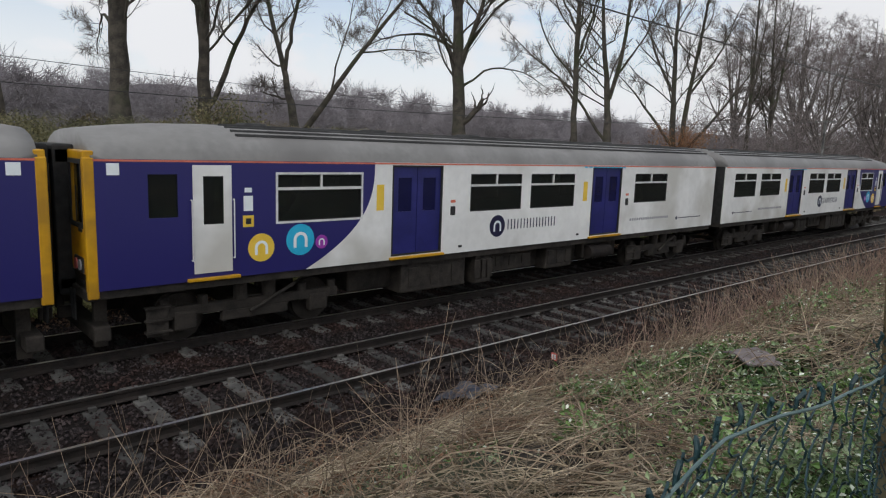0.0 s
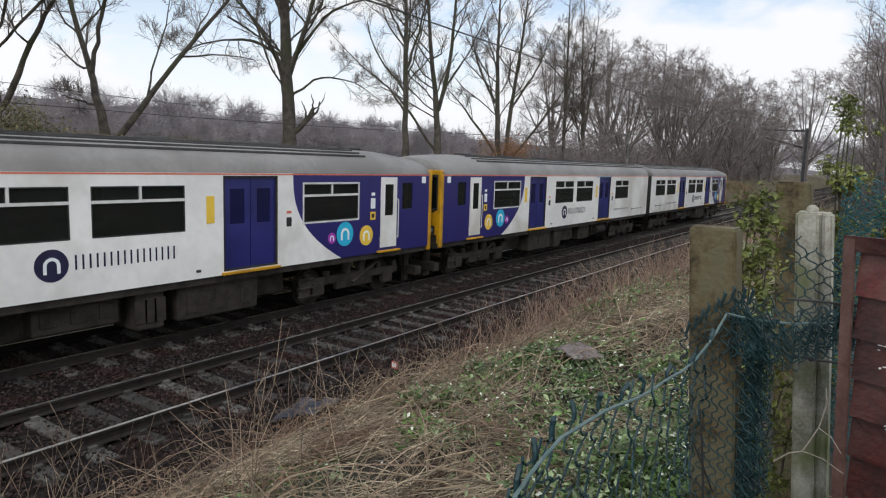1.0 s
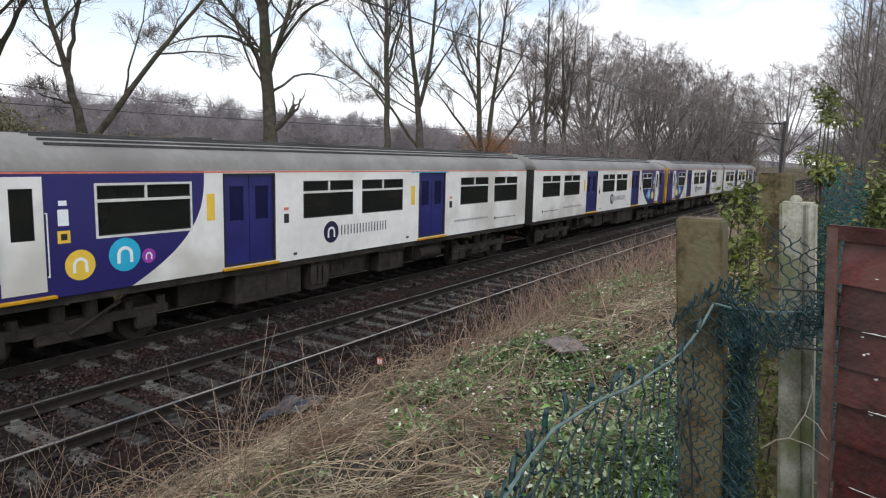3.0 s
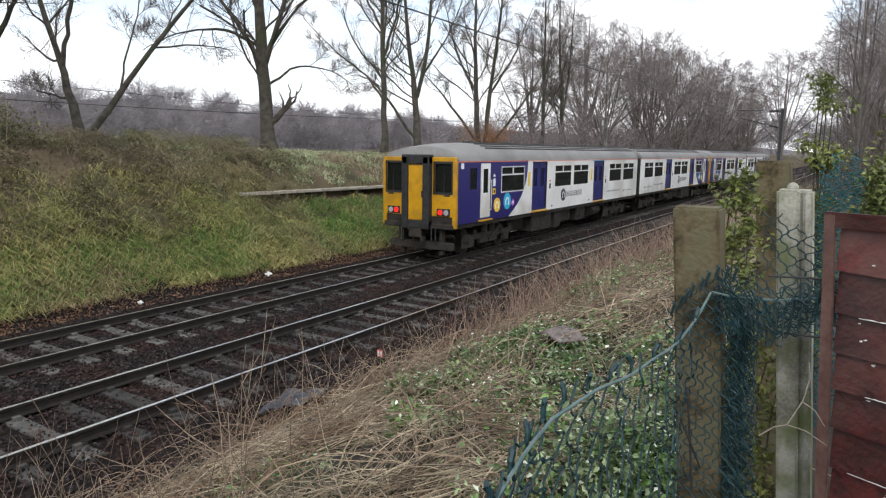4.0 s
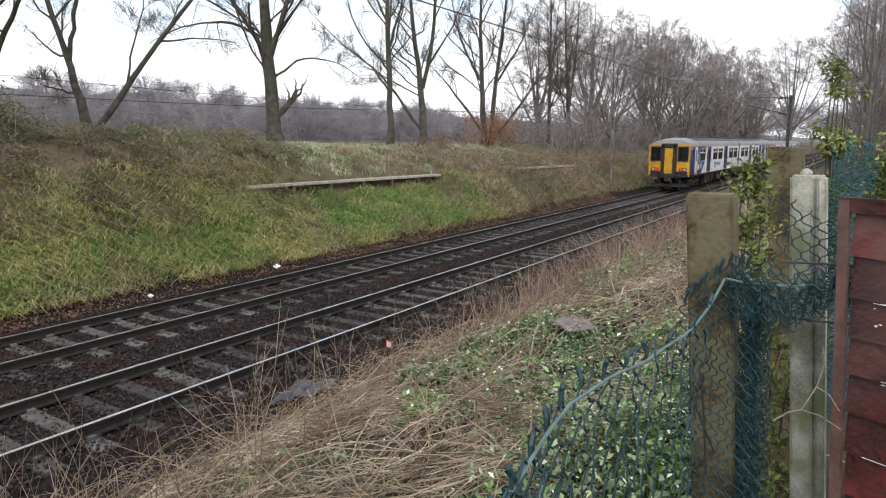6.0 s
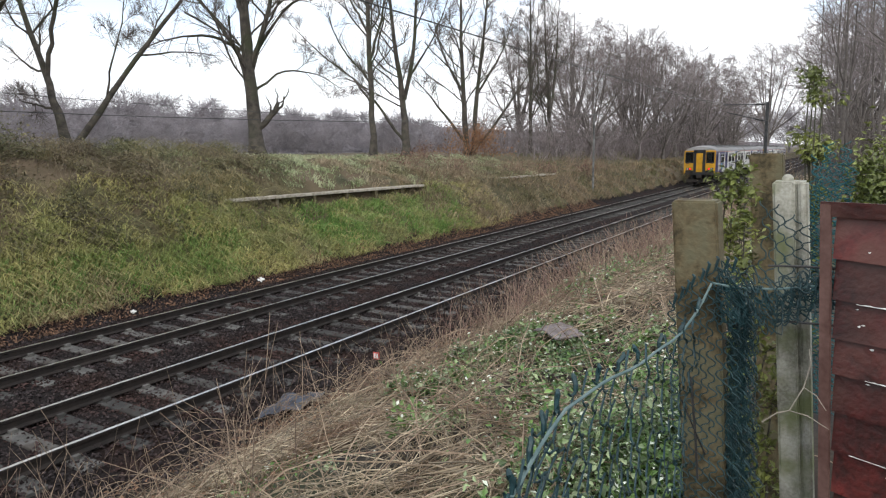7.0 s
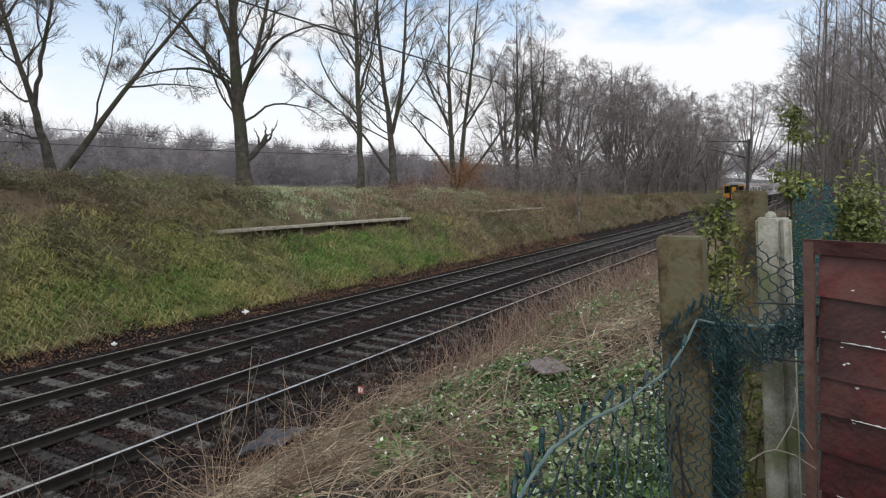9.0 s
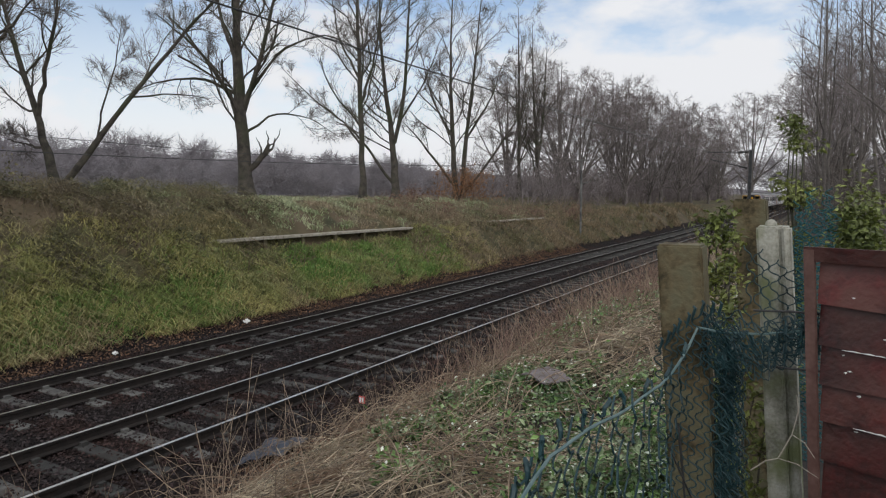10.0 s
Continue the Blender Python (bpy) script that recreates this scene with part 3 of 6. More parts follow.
def door_unit(car, x0, x1, y):
    z0, z1 = 1.26, 3.08
    xm = (x0 + x1) / 2
    for a, b in ((x0, xm - 0.008), (xm + 0.008, x1)):
        bm = bmesh.new()
        wx0, wx1, wz0, wz1 = a + 0.16, b - 0.14, 2.15, 2.85
        for lo, hi in (((a, z0), (b, wz0)), ((a, wz1), (b, z1)), ((a, wz0), (wx0, wz1)), ((wx1, wz0), (b, wz1))):
            box(bm, (lo[0], y + 0.04, lo[1]), (hi[0], y + 0.08, hi[1]))
        leaf = part("door_leaf", bm, M_door_blue, car, "dark blue sliding door leaf")
        bm = bmesh.new()
        box(bm, (wx0, y + 0.055, wz0), (wx1, y + 0.065, wz1))
        part("door_window", bm, M_doorglass, leaf)
    bm = bmesh.new()
    frame_ring(bm, x0 - 0.03, x1 + 0.03, z0 - 0.03, z1 + 0.03, y - 0.004, y + 0.04, 0.035)
    part("door_surround", bm, M_rubber, car)
    bm = bmesh.new()
    box(bm, (x0 - 0.08, y - 0.07, 1.16), (x1 + 0.08, y + 0.02, 1.21), 0.008)
    part("door_step", bm, M_yellow, car, "yellow door step edge")


def bars(car, mat, x0, x1, z, h, y, n, slim=0.45):
    """A line of writing as plain bars, each a part of its own on one shared mesh."""
    step = (x1 - x0) / n
    bm = bmesh.new()
    box(bm, (0, -0.004, 0), (step * slim, 0.002, h))
    me = mesh_of("letter_bar", bm, mat)
    for i in range(n):
        part("letter_bar", me, None, car).location = (x0 + i * step, y, z)


def train_car(cab_at_tail, windows_at_end, label, tail_lights):
    """cab_at_tail: the cab stands at x = 0; otherwise at x = CAR. The camera's side is y = -HALF."""
    car = thing("train_carriage", None, None, label, "train carriage", "carriages of the train")
    X = (lambda u: u) if cab_at_tail else (lambda u: CAR - u)

    def span(a, b):
        return tuple(sorted((X(a), X(b))))

    wins = [(3.02, 4.83), (7.82, 9.55), (9.9, 11.65)] + ([(14.55, 16.35)] if windows_at_end == 1 else [(14.75, 16.55), (17.0, 18.75)])
    doors = [(5.62, 6.94), (12.47, 13.82)]
    WZ = (2.08, 2.93)
    openings = [(*span(*w), *WZ) for w in wins] + [(*span(*d), 1.26, 3.08) for d in doors]
    openings += [(*span(0.80, 1.26), 2.24, 2.93), (*span(1.5, 2.16), 1.28, 3.08)]
    mat = SIDE_MATS[not cab_at_tail]
    body = part("body_side", side_wall(openings, -HALF, -HALF + 0.05), mat, car, "white and dark blue painted side")
    part("body_side", side_wall([o for o in openings[:len(wins)]], HALF - 0.05, HALF), mat, car)
    for w in wins:
        window_unit(car, *span(*w), *WZ, -HALF, w[0] < 4)
        a, b = span(*w)
        bm = bmesh.new()
        box(bm, (a, HALF - 0.03, WZ[0]), (b, HALF - 0.02, WZ[1]))
        part("window", bm, M_glass, car)
    for d in doors:
        door_unit(car, *span(*d), -HALF)
    # cab side window and the white crew door
    a, b = span(0.80, 1.26)
    bm = bmesh.new()
    box(bm, (a, -HALF + 0.02, 2.24), (b, -HALF + 0.03, 2.93))
    part("cab_side_window", bm, M_glass, car)
    a, b = span(1.5, 2.16)
    bm = bmesh.new()
    wa, wb = a + 0.17, b - 0.14
    for lo, hi in (((a, 1.28), (b, 2.1)), ((a, 2.9), (b, 3.08)), ((a, 2.1), (wa, 2.9)), ((wb, 2.1), (b, 2.9))):
        box(bm, (lo[0], -HALF - 0.012, lo[1]), (hi[0], -HALF + 0.03, hi[1]))
    crew = part("crew_door", bm, M_white_paint, car, "off-white crew door with a narrow window")
    bm = bmesh.new()
    box(bm, (wa, -HALF + 0.002, 2.1), (wb, -HALF + 0.012, 2.9))
    part("door_window", bm, M_glass, crew)
    for hx in (a - 0.04, b + 0.02):
        bm = bmesh.new()
        for hz in (1.5, 2.5):
            box(bm, (hx, -HALF - 0.045, hz), (hx + 0.02, -HALF, hz + 0.02))
        box(bm, (hx, -HALF - 0.055, 1.5), (hx + 0.02, -HALF - 0.035, 2.52), 0.006)
        part("grab_rail", bm, M_wframe, crew)
    bm = bmesh.new()
    box(bm, (a - 0.12, -HALF - 0.08, 1.16), (b + 0.12, -HALF + 0.01, 1.21), 0.008)
    part("door_step", bm, M_yellow, car, "yellow door step edge")
    car_roof(car, 0 if cab_at_tail else CAR)
    bm = bmesh.new()
    box(bm, (0.02, -HALF - 0.004, EAVE - 0.035), (CAR - 0.02, -HALF + 0.02, EAVE - 0.005))
    part("cant_line", bm, M_orange, car, "thin coral red line under the roof")
    bm = bmesh.new()
    box(bm, (0.03, -HALF + 0.05, 1.02), (CAR - 0.03, HALF - 0.05, FLOOR + 0.02))
    part("floor_frame", bm, M_under, car)
    # inner end wall; cab end wall
    e0, e1 = span(CAR - 0.06, CAR)
    bm = bmesh.new()
    box(bm, (e0, -HALF + 0.05, FLOOR), (e1, HALF - 0.05, EAVE))
    part("end_wall", bm, M_rubber, car)
    # gangway at the inner end
    g0, g1 = span(CAR, CAR + 0.4)
    bm = bmesh.new()
    for k in range(5):
        q = g0 + (g1 - g0) * (k + 0.5) / 5
        box(bm, (q - 0.025, -0.62, 1.1), (q + 0.025, 0.62, 3.32), 0.02)
    box(bm, (g0, -0.55, 1.15), (g1, 0.55, 3.25))
    part("gangway_bellows", bm, M_rubber, car, "black rubber gangway bellows")
    cab_end(car, X, span, tail_lights)
    # underframe
    bm = bmesh.new()
    box(bm, (4.9, -0.85, 0.45), (CAR - 4.9, 0.85, 1.03), 0.04)
    part("underframe", bm, M_under, car)
    bogie(car, 2.75)
    bogie(car, CAR - 2.75)
    for x in (1.45, 4.05, CAR - 4.05, CAR - 1.45):
        WHEELS.append(wheelset(car, x))
    for a, b, z0, y0 in ((6.0, 7.9, 0.36, -1.25), (8.2, 8.75, 0.34, -1.28), (8.95, 10.4, 0.52, -1.1), (10.9, 12.0, 0.42, -1.2), (12.6, 14.0, 0.55, -1.1)):
        a, b = span(a, b)
        bm = bmesh.new()
        box(bm, (a, y0, z0), (b, -0.5, 1.03), 0.03)
        for k in range(3):
            q = a + (b - a) * (k + 0.5) / 3
            box(bm, (q - 0.12, y0 - 0.02, z0 + 0.12), (q + 0.12, y0 + 0.01, 0.9), 0.01)
        part("equipment_box", bm, M_under, car)
    bm = bmesh.new()
    a, b = span(12.7, 13.7)
    bmesh.ops.create_cone(bm, cap_ends=True, segments=16, radius1=0.2, radius2=0.2, depth=abs(b - a), matrix=Matrix.Translation(((a + b) / 2, -1.16, 0.72)) @ Matrix.Rotation(radians(90), 4, "Y"))
    part("air_tank", bm, M_railside, car, "rusty cylindrical air tank")
    # markings
    y = -HALF - 0.003
    arch_sign(car, X(2.70), 1.64, 0.25, y, M_gold, M_palevinyl, "round_sign", "yellow round mark with a pale arch")
    arch_sign(car, X(3.48), 1.73, 0.29, y, M_cyan, M_palevinyl, "round_sign", "cyan round mark with a white arch")
    arch_sign(car, X(3.93), 1.66, 0.13, y, M_pink, M_palevinyl, "round_sign", "small purple round mark with a pale arch")
    lx = 8.75 if cab_at_tail else CAR - 10.2
    arch_sign(car, lx, 1.70, 0.26, y, M_navy, M_palevinyl, "round_sign", "navy round mark with a white arch")
    # plain bars in place of the letters
    bars(car, M_navy, lx + 0.36, lx + 2.24, 1.60, 0.24, y, 16, 0.25)
    bars(car, M_greyprint, *span(14.4, 16.6), 1.55, 0.07, y, 18, 0.7)
    a, b = span(17.1, 18.7)
    bars(car, M_navy, a + 0.12, b, 1.50, 0.03, y, 14, 0.62)
    bm = bmesh.new()
    disc(bm, (a, y, 1.515), 0.055, 0.008, "y", 16)
    part("small_round_sign", bm, M_navy, car)
    for d0, d1 in doors:
        a, b = span(d0, d1)
        bm = bmesh.new()
        box(bm, (a - 0.42, y - 0.003, 2.2), (a - 0.24, y + 0.002, 2.72))
        part("warning_sticker", bm, M_gold, car, "yellow upright sticker beside the door")
        bm = bmesh.new()
        box(bm, (b + 0.28, -HALF - 0.015, 2.02), (b + 0.42, -HALF + 0.01, 2.22), 0.02)
        part("door_button", bm, M_rubber, car, "black door control")
        bm = bmesh.new()
        box(bm, (b + 0.28, y - 0.003, 2.3), (b + 0.42, y + 0.002, 2.36))
        part("sticker", bm, M_orange, car)
    bm = bmesh.new()
    a, b = span(12.05, 14.05)
    for k in range(10):
        q = a + (b - a) * k / 10
        box(bm, (q, y - 0.004, 3.09), (q + 0.15, y + 0.002, 3.125))
    part("vinyl_strip", bm, M_cyan, car, "light blue vinyl strip over the door")
    for z, w, h, m in ((2.62, 0.13, 0.08, M_palevinyl), (2.30, 0.17, 0.26, M_palevinyl), (2.02, 0.20, 0.20, M_gold)):
        bm = bmesh.new()
        box(bm, (X(2.46) - w / 2, y - 0.003, z), (X(2.46) + w / 2, y + 0.002, z + h))
        part("sticker", bm, m, car)
    bm = bmesh.new()
    box(bm, (X(2.46) - 0.05, y - 0.006, 2.07), (X(2.46) + 0.05, y - 0.001, 2.17))
    part("sticker", bm, M_rubber, car)
    bm = bmesh.new()
    box(bm, (X(0.3) - 0.09, y - 0.003, 2.92), (X(0.3) + 0.09, y + 0.002, 3.10))
    part("sticker", bm, M_palevinyl, car)
    bm = bmesh.new()
    for k in (7.55, 11.9):
        box(bm, (X(k) - 0.05, -HALF - 0.02, 1.28), (X(k) + 0.05, -HALF + 0.01, 1.33), 0.01)
    part("jacking_plate", bm, M_rubber, car)
    return car


def cab_end(car, X, span, lights):
    """The yellow cab end with its gangway door, windscreens, lamps and coupler."""
    f = -1 if X(0) < 1 else 1          # outward direction along x
    x0 = X(0)

    def slab(bm, d0, d1, y0, y1, z0, z1, bevel=0.0):
        a, b = sorted((x0 + f * d0, x0 + f * d1))
        box(bm, (a, y0, z0), (b, y1, z1), bevel)

    bm = bmesh.new()
    for s in (-1, 1):
        y0, y1 = sorted((s * 0.47, s * (HALF - 0.02)))
        slab(bm, -0.05, 0.10, y0, y1, 1.40, 2.15, 0.02)
        slab(bm, -0.05, 0.10, y0, y1, 3.13, EAVE + 0.12, 0.02)
        a, b = sorted((s * (HALF - 0.12), s * HALF))
        slab(bm, -0.05, 0.11, a - 0.004 * (s < 0), b + 0.004 * (s > 0), FLOOR - 0.12, EAVE + 0.02, 0.02)
        a, b = sorted((s * 0.47, s * 0.60))
        slab(bm, -0.05, 0.09, a, b, 2.15, 3.13)
    slab(bm, -0.05, 0.0, -0.5, 0.5, FLOOR, EAVE + 0.1)
    part("cab_front", bm, M_yellow, car, "bright yellow cab front")
    for s in (-1, 1):
        bm = bmesh.new()
        slab(bm, -0.05, 0.07, *sorted((s * 0.47, s * (HALF - 0.125))), FLOOR - 0.1, 1.398, 0.01)
        part("valance", bm, M_under, car, "black grimy valance under the lamps")
    for s in (-1, 1):
        bm = bmesh.new()
        y0, y1 = sorted((s * 0.62, s * (HALF - 0.14)))
        slab(bm, 0.02, 0.04, y0, y1, 2.15, 3.13)
        screen = part("windscreen", bm, M_glass, car, "dark cab windscreen")
        bm = bmesh.new()
        y0, y1 = sorted((s * 0.58, s * (HALF - 0.10)))
        for za, zb in ((2.11, 2.18), (3.08, 3.15)):
            slab(bm, 0.09, 0.115, y0, y1, za, zb)
        for ya in (y0, y1 - 0.05):
            slab(bm, 0.09, 0.115, ya, ya + 0.05, 2.18, 3.08)
        a, b = sorted((s * 0.98, s * 1.0))
        slab(bm, 0.11, 0.125, a, b, 2.2, 2.75)
        part("windscreen_frame", bm, M_rubber, screen)
    bm = bmesh.new()
    for s in (-1, 1):
        y0, y1 = sorted((s * 0.29, s * 0.53))
        slab(bm, 0.0, 0.31, y0, y1, 1.05, 3.3, 0.03)
    slab(bm, 0.0, 0.31, -0.53, 0.53, 3.04, 3.36, 0.04)
    slab(bm, 0.0, 0.305, -0.53, 0.53, 0.98, 1.26, 0.03)
    part("gangway_surround", bm, M_rubber, car, "black rubber gangway surround")
    bm = bmesh.new()
    slab(bm, 0.0, 0.24, -0.29, 0.29, 1.26, 3.04)
    slab(bm, 0.24, 0.27, -0.265, 0.265, 1.29, 3.01, 0.01)
    door = part("gangway_door", bm, M_yellow, car, "yellow gangway door")
    bm = bmesh.new()
    slab(bm, 0.265, 0.29, -0.28, -0.24, 2.0, 2.2)
    part("door_handle", bm, M_rubber, door)
    for s in (-1, 1):
        bm = bmesh.new()
        y0, y1 = sorted((s * 0.72, s * 1.22))
        slab(bm, 0.09, 0.12, y0, y1, 1.42, 1.66, 0.02)
        lamp = part("lamp_panel", bm, M_rubber, car, "black lamp panel")
        bm = bmesh.new()
        disc(bm, (x0 + f * 0.125, s * 0.86, 1.54), 0.085, 0.03, "x", 20)
        part("tail_light", bm, M_tail if lights else M_redsign, lamp, "red tail light")
        bm = bmesh.new()
        disc(bm, (x0 + f * 0.125, s * 1.08, 1.54), 0.085, 0.03, "x", 20)
        part("head_light", bm, M_greyprint, lamp)
        bm = bmesh.new()
        slab(bm, 0.0, 0.12, *sorted((s * 0.5, s * 1.36)), 1.0, 1.16, 0.02)
        part("buffer_beam", bm, M_under, car)
    bm = bmesh.new()
    slab(bm, -0.3, 0.27, -0.16, 0.16, 0.78, 1.02, 0.03)
    slab(bm, 0.18, 0.305, -0.24, 0.24, 0.70, 1.06, 0.03)
    slab(bm, 0.1, 0.3, -0.3, -0.2, 0.55, 0.75, 0.02)
    part("coupler", bm, M_under, car)
    bm = bmesh.new()
    slab(bm, -0.25, 0.0, -1.2, 1.2, 0.3, 0.55, 0.03)
    for s in (-1, 1):
        slab(bm, -0.3, -0.1, s * 0.75 - 0.06, s * 0.75 + 0.06, 0.12, 1.0, 0.01)
    part("obstacle_guard", bm, M_under, car)
    for y in (-0.7, -0.55, 0.55, 0.7):
        bm = bmesh.new()
        bmesh.ops.create_cone(bm, cap_ends=True, segments=8, radius1=0.025, radius2=0.025, depth=0.5, matrix=Matrix.Translation((x0 + f * 0.14, y, 0.85)))
        part("brake_hose", bm, M_rubber, car)
    bm = bmesh.new()
    for s in (-1, 1):
        for z in (1.25, 2.05):
            a, b = sorted((s * 0.98, s * 1.20))
            slab(bm, 0.10, 0.104, a, b, z, z + 0.05)
    part("number_bar", bm, M_rubber, car)


OFFSETS = (0.0, 20.3, 40.47, 60.77)
CARS = [
    train_car(True, 2, "white and blue rear carriage with yellow end and tail lights", True),
    train_car(False, 2, "white and dark blue carriage coupled to the unit ahead", False),
    train_car(True, 1, "white and dark blue carriage with one window at its inner end", False),
    train_car(False, 2, "white and dark blue leading carriage on the far track", False),
]
TAIL = [(0, -38.72), (0.5, -32.0), (1, -25.4), (1.5, -18.6), (2, -11.7), (2.5, -4.6), (3.25, 6.05), (4, 16.95), (4.5, 23.85), (5, 31.2), (5.5, 39.1), (6.25, 52.3),
        (7, 66.1), (7.5, 75.4), (8, 84.9), (8.5, 94.8), (9.25, 110.4), (10, 126.7)]


M_redbush = material("red_brown_twig", (0.12, 0.06, 0.045), (0.22, 0.13, 0.095), 2, 0.8, bump=0, island=0.4)


# ---- trees ----
RIGHT = np.array([0.53, -0.848, 0.0])
AHEAD = np.array([0.848, 0.53, 0.0])
UP = np.array([0.0, 0.0, 1.0])


def unit(v):
    return v / (np.linalg.norm(v) + 1e-9)


def level_out(v):
    return v / (np.linalg.norm(v, axis=-1, keepdims=True) + 1e-9)


def spawn(rng, P, R, m, lo, ratio, angle, up, curve, wig, k, thin, longest=9.0, shortest=0.1):
    """m side branches on every branch of P (n, K, 3), radii R (n, K); returns their points and radii."""
    n, K = P.shape[:2]
    total = np.linalg.norm(np.diff(P, axis=1), axis=2).sum(1)
    s = lo + (0.99 - lo) * (np.arange(m)[None] + rng.uniform(0, 1, (n, m))) / m
    f = s * (K - 1)
    i = np.minimum(f.astype(int), K - 2)
    w = (f - i)[..., None]
    row = np.arange(n)[:, None]
    a, b = P[row, i], P[row, i + 1]
    q = a + (b - a) * w
    d = level_out(b - a)
    side = level_out(np.cross(d, rng.normal(size=d.shape)))
    ang = radians(angle) * rng.uniform(0.65, 1.25, (n, m, 1))
    d = level_out(d * np.cos(ang) + side * np.sin(ang) + UP * up)
    spread = rng.uniform(0.5, 1.15, (n, m))
    L_ = np.clip(total[:, None] * ratio * spread * (1.2 - 0.7 * s), shortest * spread, longest)[..., None]
    pts = [q]
    for _ in range(k - 1):
        d = level_out(d + rng.normal(0, wig, d.shape) + UP * curve)
        pts.append(pts[-1] + d * L_ / (k - 1))
    rp = R[row, i] + (R[row, i + 1] - R[row, i]) * w[..., 0]
    r0 = np.maximum(rp * 0.48, thin)
    rad = r0[..., None] * np.linspace(1, 0.4, k)[None, None]
    return np.stack(pts, 2).reshape(n * m, k, 3), np.maximum(rad, thin * 0.55).reshape(n * m, k)


def limb_curve(limb, rng, k=14, rough=0.025, thick=0.8):
    ctl = np.array([RIGHT * a + UP * b + AHEAD * c for a, b, c, r in limb])
    rad = np.array([r for *_, r in limb])
    t0 = np.arange(len(limb))
    tt = np.linspace(0, len(limb) - 1, k)
    pts = np.stack([np.interp(tt, t0, ctl[:, j]) for j in range(3)], 1)
    for _ in range(2):
        pts[1:-1] = (pts[:-2] + 2 * pts[1:-1] + pts[2:]) / 4
    pts[1:] += rng.normal(0, rough, pts[1:].shape)
    return pts, np.interp(tt, t0, rad) * thick * (1 + rng.normal(0, 0.05, k))


def make_tree(name, limbs, seed, shoots=(15, 7, 5, 3), start=0.3, ratio=(0.34, 0.55, 0.65, 0.9), up=0.2, curve=0.04, thin=0.0065, twig=None, thick=0.8, angle=52, coarse=False):
    """limbs: each a list of (right, up, ahead, radius) points; boughs, branches and ever finer twigs grow from all of them."""
    rng = np.random.default_rng(seed)
    wood, twigs = Strands(), Strands()
    curves = []
    for li, limb in enumerate(limbs):
        pts, rad = limb_curve(limb, rng, 6 if coarse else 14, thick=thick)
        if li == 0:
            rad[0] *= 1.4
            rad[1] *= 1.1
        wood.tubes(pts[None], rad[None], 5 if coarse else 9)
        curves.append((pts, rad, start if li == 0 else 0.4))
    P, R = [], []
    for pts, rad, lo in curves:
        total = np.linalg.norm(np.diff(pts, axis=0), axis=1).sum()
        a, b = spawn(rng, pts[None], rad[None], max(4, int(shoots[0] * total / 14)), lo, ratio[0], angle, up, curve, 0.16, 3 if coarse else 6, thin * (1.2 if coarse else 1.9), 5.5)
        P.append(a)
        R.append(np.minimum(b, 0.05))
    P, R = np.concatenate(P), np.concatenate(R)
    wood.tubes(P, R, 3 if coarse else 5)
    for depth, m in enumerate(shoots[1:]):
        last = depth == len(shoots) - 2
        P, R = spawn(rng, P, R, m, 0.15, ratio[depth + 1], 38, up * 0.8, curve, 0.13, 2 if last else 4 - (depth > 0), thin, 3.0, (75 if coarse else 50) * thin)
        twigs.tubes(P, R, 3)
    return wood.mesh(name + "_trunk", M_bark, True), twigs.mesh(name + "_crown", twig or M_twig)


def plant(meshes, x, y, label, category="tree", group="bare trees along the railway", scale=1.0, turn=0.0, name="tree", sink=0.1):
    ob = tagged(new(name), label, category, group)
    part("trunk", meshes[0], None, ob)
    part("crown", meshes[1], None, ob)
    ob.location = (x, y, float(height(x, y)) - sink)
    ob.rotation_euler.z = turn
    ob.scale = (scale,) * 3
    return ob


T1 = make_tree("forked", [[(0, 0, 0, .28), (-.35, 1.9, 0, .20), (-.8, 3.8, 0, .15), (-1.6, 6.2, .3, .10), (-2.6, 9.4, .6, .03)],
                          [(.05, .35, 0, .18), (1.8, 2.7, .2, .13), (3.5, 4.8, .3, .10), (5.2, 6.9, .5, .07), (7.0, 8.6, .5, .02)],
                          [(-.62, 3.2, 0, .12), (-.1, 4.9, -.3, .10), (.6, 7.2, -.5, .06), (.9, 10.5, -.8, .02)],
                          [(1.5, 2.15, .15, .06), (1.75, 3.4, 0, .045), (2.3, 5.0, .1, .03), (2.6, 7.0, .2, .015)],
                          [(-.35, 1.9, 0, .07), (-1.1, 2.15, 0, .05), (-1.9, 2.3, .1, .02)]], 11, start=0.42, ratio=(0.38, 0.55, 0.65, 0.9))
T2 = make_tree("stout", [[(0, 0, 0, .48), (-.1, 2.2, 0, .40), (-.25, 4.5, 0, .37), (-.4, 8.5, .1, .27), (-.3, 13, .3, .14), (-.2, 18, .4, .03)],
                         [(-.2, 3.9, 0, .20), (-.9, 5.8, 0, .14), (-2.4, 7.8, .3, .09), (-4.5, 9.6, .6, .03)],
                         [(-.1, 4.6, 0, .20), (.6, 6.3, -.3, .15), (1.5, 9.0, -.6, .10), (2.3, 13, -.6, .03)],
                         [(-.35, 7, 0, .15), (-1.2, 9, .8, .10), (-2.2, 13, 1.2, .03)],
                         [(-.3, 5.4, 0, .11), (-2.2, 6.4, .3, .08), (-4.6, 6.2, .6, .05), (-6.6, 5.3, .8, .02)],
                         [(-.1, 3.4, 0, .09), (1.2, 4.6, .4, .06), (3.0, 4.5, .6, .04), (4.6, 3.4, .8, .015)],
                         [(0, 5.2, 0, .12), (1.8, 7.6, -.4, .08), (4.0, 8.4, -.6, .05), (6.0, 7.6, -.6, .02)]], 12, shoots=(17, 7, 5, 3))
